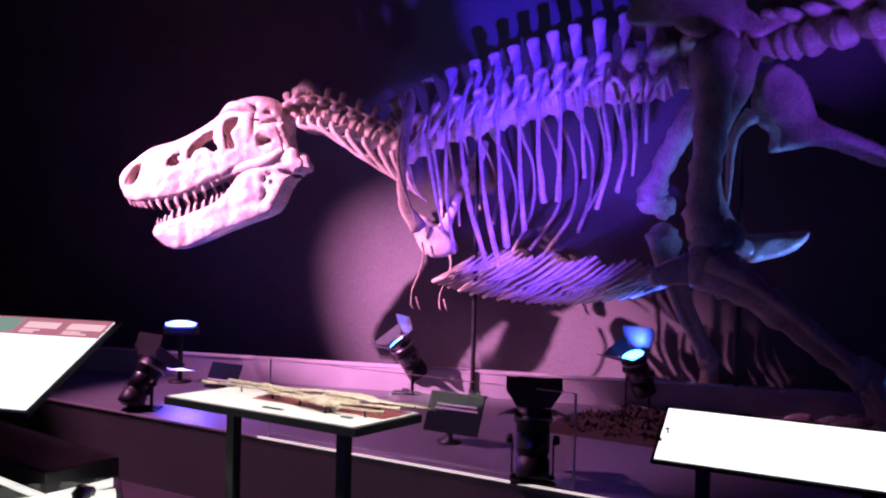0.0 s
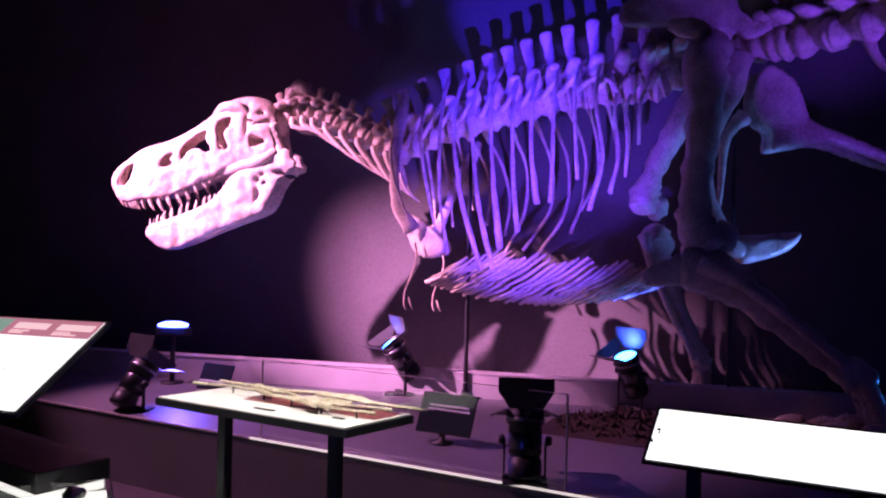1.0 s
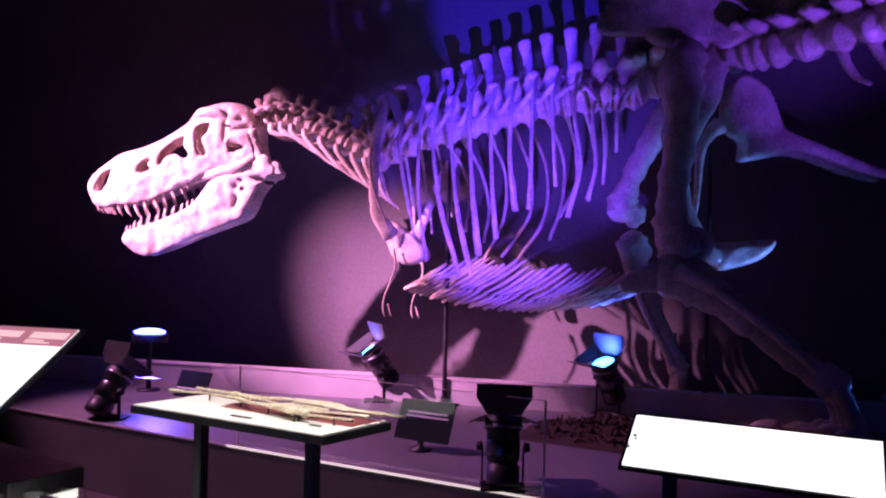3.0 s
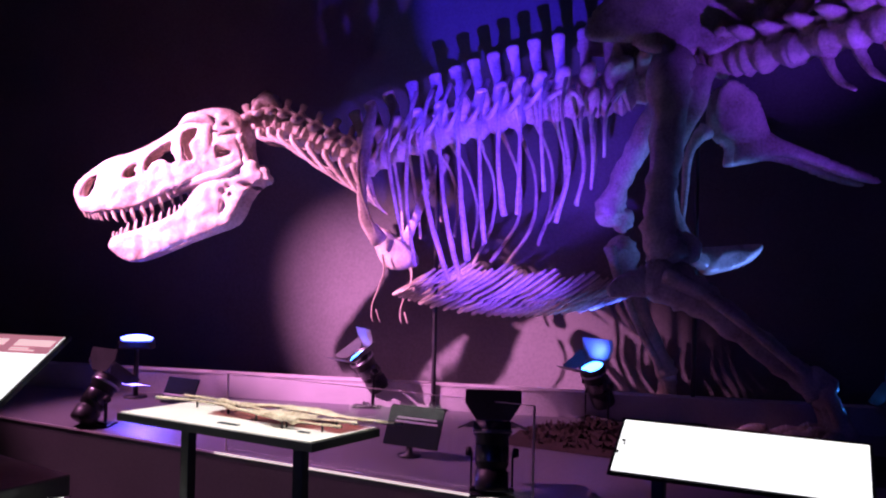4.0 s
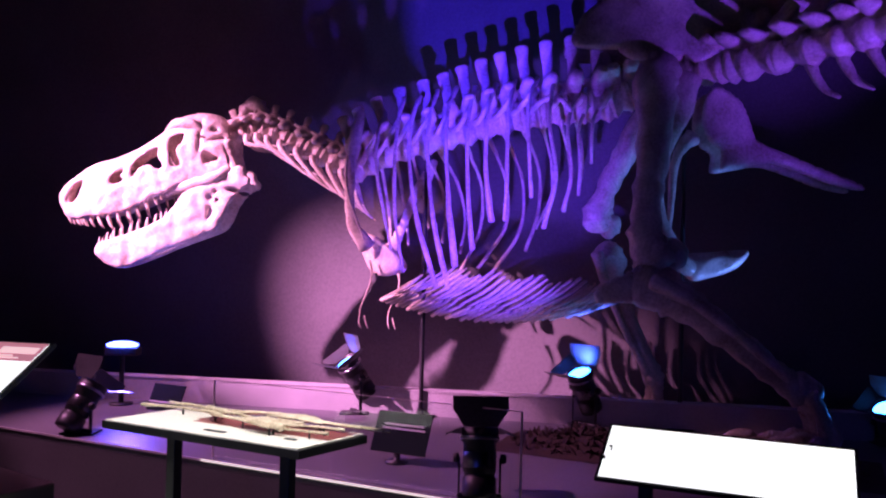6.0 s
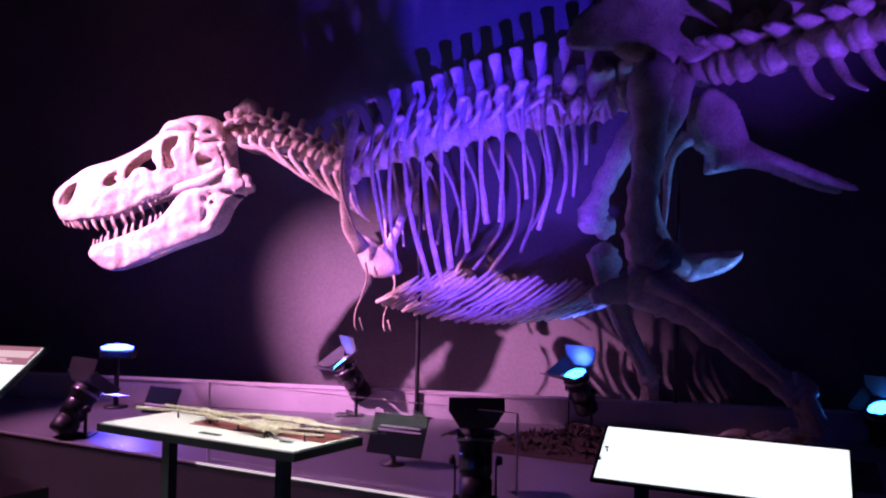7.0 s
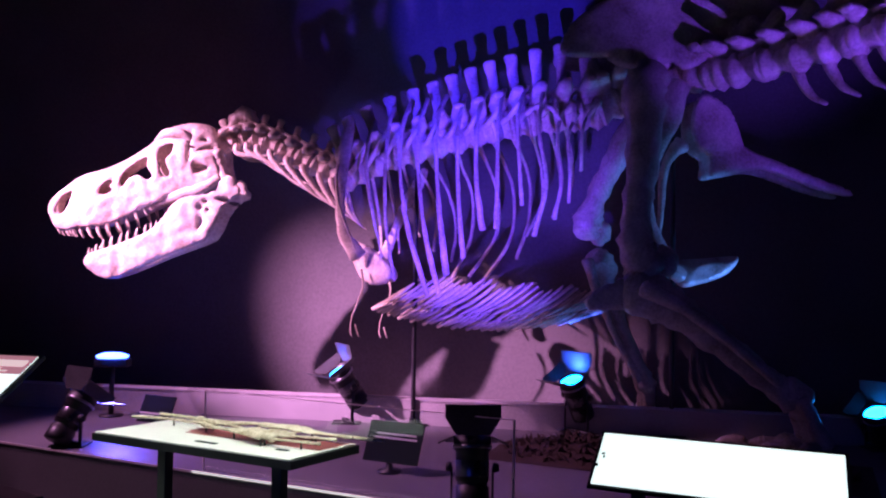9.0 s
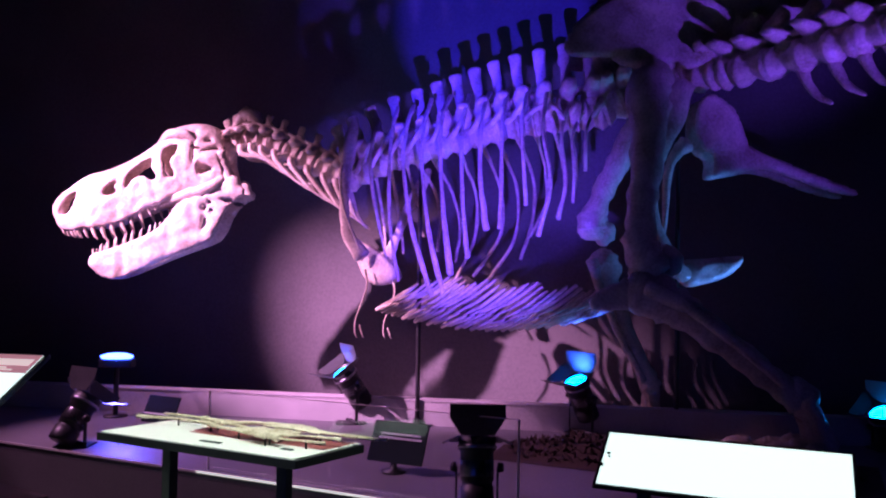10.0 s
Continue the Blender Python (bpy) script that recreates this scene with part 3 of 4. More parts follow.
for s, rows in ((-1, NEAR_FRONT_RIBS + NEAR_REAR_RIBS), (1, FAR_RIBS + FAR_REAR_RIBS)):
    for k, (rise, size, *sweeps, tip) in enumerate(rows):
        p, d = DORSALS[k]
        slim = 1.0 if k < 10 else 0.7
        pts = [p + Vector((x, s * out * slim, rise - size * drop)) for x, out, drop in zip(sweeps, (0.13, 0.28, 0.42, 0.45, 0.36), (0, 0.14, 0.36, 0.68, 1.0))]
        bone("rib", pts, [0.019, 0.0155, 0.0125, 0.0135, (0.0135 + tip) / 2, tip], 30, 10, 0.62, (0, 1, 0), 0.4)
        bone("rib_head", [p + Vector((0, s * 0.09, 0.02)), p + Vector((0.04, s * 0.2, 0.05)), pts[1] + Vector((0.004, 0, 0))], [0.026, 0.02, 0.016], 8, 7)
bone("neck_rib", [CERVICALS[-1][0] + Vector((0.02, -0.15, 0.2)), CERVICALS[-1][0] + Vector((0.0, -0.4, 0.0)), CERVICALS[-1][0] + Vector((0.03, -0.42, -0.25)), CERVICALS[-1][0] + Vector((0.14, -0.36, -0.55))], [0.016, 0.012, 0.01, 0.006], 18, 8)

# belly ribs: thin rods that rise to both sides from the midline
BELLY = [(-0.496, 6.1, 1.324), (-0.226, 6.05, 1.253), (0.116, 6, 1.202), (0.495, 5.98, 1.192), (0.911, 5.95, 1.25), (1.117, 5.93, 1.321)]
belly = spline(BELLY, 34)
for k, p in enumerate(belly):
    p = Vector(p)
    s_k = k / 33
    grow = 0.55 + 0.6 * math.sin(math.pi * min(1, 0.15 + s_k * 0.8))
    for s in (-1, 1):
        j = 0.03 * math.sin(k * 5.1 + s)
        a = p + Vector((0, s * 0.015, 0.01 * math.sin(k * 3.3)))
        b = p + Vector((0.13 * grow, s * 0.17, 0.07 * grow + j * 0.4))
        c = p + Vector((0.28 * grow + j, s * 0.3, 0.17 * grow + j))
        e = p + Vector((0.42 * grow + j, s * 0.36, 0.28 * grow + j))
        bone("belly_rib", [a, b, b + (c - b) * 0.25], [0.015, 0.013, 0.007], 8, 7)
        bone("belly_rib", [b + Vector((0.01, 0, 0.02)), c, e], [0.007, 0.013, 0.008], 9, 7)

# shoulder girdle and small arms
FAR_BLADE = [(-0.122, 6.5, 2.444), (-0.185, 6.5, 2.318), (-0.283, 6.5, 2.145), (-0.371, 6.5, 1.922), (-0.42, 6.48, 1.8), (-0.459, 6.46, 1.714)]
for s in (-1, 1):
    sx = Vector((0, 0, 0)) if s < 0 else Vector((0.16, 0.66, -0.06))
    sc = [Vector(q) + sx for q in ((-0.663, 5.84, 2.717), (-0.692, 5.83, 2.544), (-0.72, 5.82, 2.314), (-0.728, 5.82, 2.066), (-0.696, 5.82, 1.88), (-0.597, 5.84, 1.73))]
    sc = sc if s < 0 else [Vector(q) for q in FAR_BLADE]
    bone("shoulder_blade", sc, [0.03, 0.05, 0.04, 0.036, 0.045, 0.07], 22, 10, 0.35, (0, 1, 0))
    co = [Vector((q[0], 0, q[1])) for q in ((-0.689, 1.84), (-0.565, 1.813), (-0.389, 1.691), (-0.33, 1.568), (-0.428, 1.513), (-0.56, 1.54), (-0.645, 1.688))]
    part("coracoid", plate(bmesh.new(), [(q.x, q.z) for q in co], [], 0.028, 0.022, lambda u, v, w, s=s: Vector((u, (5.74 if s < 0 else 6.46) - s * 0.8 * max(0, -0.33 - u) + w, v)), rim=0.07, lumps=0.6), BONE, rex)
    ar = [Vector(q) + sx for q in ((-0.568, 5.82, 1.623), (-0.548, 5.8, 1.512), (-0.586, 5.8, 1.377))]
    bone("upper_arm", ar, [0.012, 0.0065, 0.0075], 10, 8)
    fo = [Vector(q) + sx for q in ((-0.586, 5.8, 1.377), (-0.628, 5.82, 1.277), (-0.635, 5.82, 1.22))]
    bone("forearm", fo, [0.0075, 0.005, 0.005], 8, 7)
    for c in (0.0, 0.035):
        bone("claw", [fo[2] + Vector((c, 0, 0)), fo[2] + Vector((c * 1.4, 0, -0.05)), fo[2] + Vector((c * 1.4 + 0.015, 0, -0.09))], [0.006, 0.006, 0.002], 8, 6)
bone("wishbone", [(-0.604, 5.9, 1.781), (-0.573, 6.05, 1.573), (-0.622, 6.3, 1.771)], [0.02, 0.022, 0.02], 12, 8)

# hips
ilium = [(0.852, 3.255), (0.926, 3.409), (1.117, 3.557), (1.436, 3.662), (1.916, 3.738), (2.357, 3.736), (2.517, 3.617), (2.517, 3.455), (2.445, 3.341), (2.197, 3.306), (2.006, 3.255), (1.894, 3.148), (1.699, 3.049), (1.579, 3.112), (1.44, 3.07), (1.26, 3.083), (1.16, 3.154), (1.02, 3.16), (0.888, 3.183)]
for s, y0 in ((-1, 5.62), (1, 6.02)):
    part("ilium", plate(bmesh.new(), ilium, [], 0.045, 0.03, lambda u, v, w, y0=y0, s=s: Vector((u, y0 - 0.16 * (u - 1.2) + w + s * 0.05 * math.sin(v * 5), v)), rim=0.2, lumps=0.5), BONE, rex, "broad hip blade")
ischium = [(1.768, 2.83), (1.87, 2.872), (2.021, 2.77), (2.092, 2.613), (2.148, 2.51), (2.416, 2.411), (2.691, 2.304), (2.88, 2.228), (2.864, 2.188), (2.652, 2.233), (2.416, 2.316), (2.219, 2.361), (2.022, 2.327), (1.872, 2.309), (1.872, 2.427), (1.785, 2.505), (1.737, 2.631)]
for y0 in (5.55, 5.78):
    part("ischium", plate(bmesh.new(), ischium, [], 0.03, 0.022, lambda u, v, w, y0=y0: Vector((u, y0 + 0.05 * math.sin(u * 3) + w, v)), rim=0.09, lumps=0.5), BONE, rex)
for s, y0 in ((-1, 5.5), (1, 5.78)):
    q = [Vector(p) + Vector((0, y0 - 5.5, 0)) for p in ((1.63, 5.5, 2.936), (1.573, 5.5, 2.679), (1.476, 5.5, 2.462), (1.427, 5.5, 2.226), (1.465, 5.52, 1.954), (1.603, 5.56, 1.683), (1.706, 5.6, 1.606))]
    bone("pubis", q, [0.09, 0.08, 0.06, 0.05, 0.045, 0.06, 0.05], 22, 10, 0.7)
bone("pubis_bar", [(1.701, 5.6, 2.54), (1.622, 5.6, 2.459), (1.577, 5.62, 2.321), (1.568, 5.64, 2.083), (1.553, 5.64, 1.883)], [0.06, 0.04, 0.03, 0.025, 0.015], 16, 8)
boot = [(1.632, 1.637), (1.683, 1.717), (1.863, 1.736), (2.063, 1.755), (2.127, 1.748), (2.096, 1.675), (2.004, 1.602), (1.844, 1.552), (1.724, 1.534)]
part("pubic_boot", plate(bmesh.new(), boot, [], 0.06, 0.018, lambda u, v, w: Vector((u, 5.68 + w, v)), rim=0.08, lumps=0.4), BONE, rex)

# hind legs
bone("thigh_bone", [(1.473, 5.5, 3.02), (1.402, 5.45, 2.882), (1.378, 5.38, 2.596), (1.334, 5.32, 2.243), (1.296, 5.28, 1.937), (1.325, 5.27, 1.751), (1.37, 5.27, 1.654)], [0.12, 0.15, 0.125, 0.105, 0.1, 0.13, 0.15], 30, 14, 0.85, rough=0.3)
bone("knee_condyle", [(1.469, 5.32, 1.791), (1.511, 5.32, 1.709), (1.474, 5.32, 1.626)], [0.05, 0.09, 0.06], 10, 12, 0.9)
bone("shin_bone", [(1.252, 5.24, 1.519), (1.388, 5.22, 1.477), (1.585, 5.2, 1.363), (1.853, 5.18, 1.164), (2.109, 5.18, 0.964), (2.299, 5.18, 0.829)], [0.14, 0.145, 0.115, 0.09, 0.085, 0.1], 28, 14, 0.85, rough=0.3)
bone("shin_crest", [(0.979, 5.2, 1.414), (1.07, 5.2, 1.451), (1.217, 5.2, 1.483), (1.382, 5.2, 1.492)], [0.045, 0.075, 0.1, 0.09], 14, 12, 0.5)
bone("calf_bone", [(1.319, 5.1, 1.53), (1.566, 5.08, 1.408), (1.853, 5.08, 1.198), (2.184, 5.1, 0.933)], [0.06, 0.045, 0.035, 0.035], 18, 9)


def foot(ankle, ground, forward, size):
    """Three long foot bones from the ankle down to the toes, and the toes with their claws on the ground."""
    ankle, ground, forward = Vector(ankle), Vector(ground), Vector(forward).normalized()
    across = Vector((-forward.y, forward.x, 0))
    for k in (-1, 0, 1):
        a = ankle + across * 0.05 * k * size
        b = ground + across * 0.1 * k * size + Vector((0, 0, 0.08 * size))
        bone("foot_bone", [a, a + (b - a) * 0.5 + across * 0.01 * k, b], [0.062 * size, 0.05 * size, 0.07 * size], 12, 10)
        ray = (forward + across * 0.38 * k).normalized()
        reach = (0.5 if k == 0 else 0.42) * size
        for i in range(3):
            c, e = b + ray * reach * i / 3, b + ray * reach * (i + 0.92) / 3
            sink = Vector((0, 0, -0.018 * size))
            bone("toe_bone", [c + sink * i, (c + e) / 2 + sink * (i + 0.7), e + sink * (i + 1)], [(0.062 - 0.01 * i) * size, (0.042 - 0.008 * i) * size, (0.055 - 0.01 * i) * size], 8, 9)
        t = b + ray * reach
        t.z = ground.z + 0.045 * size
        bone("claw", [t - ray * 0.02, t + ray * 0.09 * size, t + ray * 0.17 * size + Vector((0, 0, -0.03 * size))], [0.04 * size, 0.03 * size, 0.005], 9, 8)


bone("ankle", [(2.264, 5.2, 0.884), (2.373, 5.2, 0.805)], [0.1, 0.1], 8, 12)
foot((2.328, 5.18, 0.829), (2.486, 5.269, 0.45), (-1, -0.1, 0), 1.0)
bone("thigh_bone", [(1.532, 6.12, 2.798), (1.404, 6.16, 2.597), (1.3, 6.2, 2.39), (1.2, 6.22, 2.161), (1.157, 6.22, 2.014), (1.149, 6.22, 1.922)], [0.12, 0.095, 0.085, 0.085, 0.12, 0.1], 26, 14, 0.9, rough=0.3)
bone("knee_condyle", [(1.24, 6.24, 2.004), (1.267, 6.24, 1.942), (1.233, 6.24, 1.862)], [0.05, 0.085, 0.05], 10, 12)
bone("shin_bone", [(1.208, 6.2, 1.763), (1.252, 6.2, 1.685), (1.3, 6.17, 1.468), (1.386, 6.12, 1.255), (1.494, 6.06, 0.962), (1.57, 6.02, 0.781)], [0.09, 0.12, 0.075, 0.062, 0.06, 0.085], 26, 12, 0.9, rough=0.3)
bone("calf_bone", [(1.141, 6.12, 1.717), (1.217, 6.1, 1.468), (1.352, 6.04, 1.131), (1.509, 5.98, 0.824)], [0.05, 0.035, 0.028, 0.028], 16, 8)
foot((1.57, 6.02, 0.764), (1.627, 6.265, 0.45), (-1, -0.1, 0), 0.85)

# steel posts that carry the mount
for base, top in (((-0.146, 5.912, 0.45), (-0.18, 6.1, 2.4)), ((1.797, 6.096, 0.45), (1.713, 5.85, 2.958))):
    base, top = Vector(base), Vector(top)
    base = Vector((top.x, top.y, STAGE_Z))
    part("mount_post", tube(bmesh.new(), [base, (base + top) / 2, top], [0.017, 0.017, 0.014], 6, 12), STEEL, rex, "thin dark steel post")
    part("mount_foot", drum(bmesh.new(), [(0.12, 0), (0.12, 0.012), (0.03, 0.016), (0.025, 0.06)], Matrix.Translation(base)), STEEL, rex)


# ---------------------------------------------------------------- lamps
def stage_lamp(place, aim, size, lens_mat, label, flaps=(40, 20, 40, 60), base=STAGE_Z):
    """A theatre spot with barn doors in a yoke, on a foot plate; place: the middle of its can; flaps: how far the side, upper, side and lower doors stand open."""
    place, aim = Vector(place), Vector(aim)
    lamp = thing("stage_lamp", (place.x, place.y, base), label, "spotlight", "stage lamps on the platform")
    m = Matrix.Translation(place) @ (aim - place).to_track_quat("Z", "Y").to_matrix().to_4x4()
    r, h = 0.088 * size, 0.15 * size
    can = [(r * 0.8, -h * 1.22), (r * 0.93, -h * 1.18), (r * 0.95, -h * 1.05), (r * 0.95, -h * 0.6), (r * 0.86, -h * 0.58), (r * 0.86, -h * 0.45), (r * 0.94, -h * 0.43), (r * 0.94, h * 0.5), (r * 1.06, h * 0.55), (r * 1.06, h), (r * 0.98, h), (r * 0.96, h * 0.86), (r * 0.1, h * 0.84)]
    body = part("can", drum(bmesh.new(), can, m), BLACK, lamp, "black ribbed lamp housing")
    part("lens", drum(bmesh.new(), [(r * 0.93, h * 0.87), (r * 0.93, h * 0.885), (r * 0.5, h * 0.93), (r * 0.05, h * 0.95)], m), lens_mat, body, "glowing lens")
    part("heat_band", drum(bmesh.new(), [(r * 0.95, -h * 0.3), (r * 0.965, -h * 0.28), (r * 0.965, h * 0.2), (r * 0.95, h * 0.22)], m), GREY_STEEL, body, "polished metal band")
    part("front_ring", drum(bmesh.new(), [(r * 1.07, h * 0.6), (r * 1.12, h * 0.62), (r * 1.12, h * 0.7), (r * 1.07, h * 0.72)], m), CHROME, body, "worn metal ring")
    for k in range(4):
        turn = m @ Euler((0, 0, k * math.pi / 2)).to_matrix().to_4x4() @ pose(r * 1.05, 0, h * 1.0, 0, flaps[k], 0)
        bm = bmesh.new()
        wide, deep = (r * 0.95, r * 1.7) if k % 2 else (r * 0.8, r * 1.0)
        v = [(0, -wide, 0), (0, wide, 0), (0, wide * 1.65, deep * 0.55), (0, wide * 1.65, deep), (0, -wide * 1.65, deep), (0, -wide * 1.65, deep * 0.55)]
        lo = [bm.verts.new(turn @ Vector((0.0, b, c))) for a, b, c in v]
        hi = [bm.verts.new(turn @ Vector((0.004, b, c))) for a, b, c in v]
        bm.faces.new(lo)
        bm.faces.new(hi[::-1])
        for i in range(6):
            bm.faces.new((lo[i], hi[i], hi[(i + 1) % 6], lo[(i + 1) % 6]))
        part("barn_door", bm, DOOR, lamp, smooth=False)
    # yoke and foot
    ax = m.to_3x3() @ Vector((0, 0, 1))
    side = Vector((-ax.y, ax.x, 0)).normalized() if abs(ax.z) < 0.98 else Vector((1, 0, 0))
    foot_z = base + 0.02
    hub = Vector((place.x, place.y, max(foot_z, place.z - 0.3 * size)))
    for s in (-1, 1):
        a = place + side * s * r * 1.16
        b = hub + side * s * r * 1.16 + Vector((0, 0, 0.02))
        arm = part("yoke_arm", tube(bmesh.new(), [a, (a + b) / 2, b], [0.014 * size] * 3, 5, 8, 0.4, tuple(side)), BLACK, lamp)
        part("knob", drum(bmesh.new(), [(0.022 * size, 0), (0.026 * size, 0.01), (0.02 * size, 0.03 * size)], Matrix.Translation(a) @ (side * s).to_track_quat("Z", "Y").to_matrix().to_4x4(), 12), BLACK, arm)
    part("yoke_bar", tube(bmesh.new(), [hub - side * r * 1.2, hub, hub + side * r * 1.2], [0.014 * size] * 3, 5, 8), BLACK, lamp)
    part("stand", tube(bmesh.new(), [(hub.x, hub.y, base), hub + Vector((0, 0, 0.0005))] if hub.z - base > 0.03 else [(hub.x, hub.y, base), (hub.x, hub.y, base + 0.03)], [0.02, 0.018], 4, 10), BLACK, lamp)
    part("foot_plate", box(bmesh.new(), (-0.11 * size, -0.08 * size, 0), (0.11 * size, 0.08 * size, 0.012), Matrix.Translation((hub.x, hub.y, base)), 0.004), BLACK, lamp, smooth=False)
    return lamp


def ahead(eye, aim, d):
    return tuple(Vector(eye) + (Vector(aim) - Vector(eye)).normalized() * d)


stage_lamp(ahead(FRONT_LENS, FRONT_UP, -0.15), FRONT_UP, 1.0, LENS_BLUE, "black theatre spot aimed up, blue light, at the stage edge", (115, -8, 115, 100))
stage_lamp(ahead(LAMP_LEFT, LAMP_LEFT_AIM, -0.20), LAMP_LEFT_AIM, 1.0, LENS_BLUE, "black theatre spot tilted towards the skull")
# body and stand of the added blue wall lamp, out of view
stage_lamp(ahead(LAMP_WALL, LAMP_WALL_AIM, -0.20), LAMP_WALL_AIM, 1.0, LENS_BLUE, "unseen black theatre spot on a floor stand, added to light the wall blue", (30, 10, 30, 30), 0.0)
stage_lamp(ahead(LAMP_TAIL, LAMP_TAIL_AIM, -0.20), LAMP_TAIL_AIM, 1.0, LENS_BLUE, "unseen black theatre spot added to light the tail", (30, 10, 30, 60))
for k, (eye, aim) in enumerate(BACK_LAMPS):
    up = (eye[0] - (0.6, 0.4, 0.5)[k], eye[1] - 0.35, eye[2] + 1.0)
    stage_lamp(ahead(eye, up, -0.20), up, 1.0, LENS_CYAN, "black theatre spot glowing cyan behind the skeleton", (50, 18, 50, 45))


# ---------------------------------------------------------------- glass rail, labels, display table, reading panels
def glass_panel(x0, x1):
    a, b = on_front(x0, 0, 0.05), on_front(x1, 0, 0.05)
    n = Vector((0.47, 1.0, 0)).normalized() * 0.012
    g = thing("glass_panel", ((a.x + b.x) / 2, (a.y + b.y) / 2, STAGE_Z), "clear glass barrier panel on the stage edge", "glass barrier")
    pane = part("pane", prism(bmesh.new(), [a, b, b + n, a + n], STAGE_Z + 0.001, 0.905), GLASS, g, smooth=False)
    pane.visible_shadow = False
    e = FRONT * 0.004
    for p in (a, b):
        part("polished_edge", prism(bmesh.new(), [p - e - n * 0.1, p + e - n * 0.1, p + e + n * 1.1, p - e + n * 1.1], STAGE_Z + 0.001, 0.905), EDGE, g, "pale ground glass edge", smooth=False)
    part("top_edge", prism(bmesh.new(), [a - n * 0.1, b - n * 0.1, b + n * 0.6, a + n * 0.6], 0.9052, 0.908), EDGE, g, "pale ground glass edge", smooth=False)


glass_panel(-1.365, 0.352)

TABLE_Z = 0.93
T_A, T_B, T_C = Vector((-1.42, 3.325, 0.93)), Vector((-0.515, 2.868, 0.93)), Vector((-0.299, 3.157, 0.93))


def display_table():
    u, v = (T_B - T_A), (T_C - T_B)
    ring = [T_A, T_B, T_C, T_A + v]
    t = thing("display_table", tuple((T_A + T_C) / 2 - Vector((0, 0, TABLE_Z))), "slim dark table with a bright white top", "table")
    part("tabletop", prism(bmesh.new(), ring, TABLE_Z - 0.034, TABLE_Z - 0.003), BLACK, t, "dark table frame", smooth=False)
    c = (T_A + T_C) / 2
    board = part("board", prism(bmesh.new(), [c + (p - c) * 0.975 for p in ring], TABLE_Z - 0.003, TABLE_Z + 0.002), WHITE_BOARD, t, "white display board", smooth=False)
    for a0, a1, b0, b1 in ((0.30, 0.97, 0.5, 0.6), (0.28, 0.97, 0.61, 0.95)):
        part("print", prism(bmesh.new(), [T_A + u * a + v * b for a, b in ((a0, b0), (a1, b0), (a1, b1), (a0, b1))], TABLE_Z + 0.0022, TABLE_Z + 0.0035), RED_PRINT, board, "dark red printed field", smooth=False)
    for a, b in ((0.34, 0.16), (0.9, 0.16)):
        p = T_A + u * a + v * b
        part("leg", box(bmesh.new(), (-0.022, -0.022, 0), (0.022, 0.022, TABLE_Z - 0.034), Matrix.Translation((p.x, p.y, 0)) @ pose(0, 0, 0, 0, 0, -27), 0.003), BLACK, t, smooth=False)
    return u, v


TU, TV = display_table()


def on_table(a, b, h=0.0):
    p = T_A + TU * a + TV * b
    return Vector((p.x, p.y, TABLE_Z + 0.002 + h))


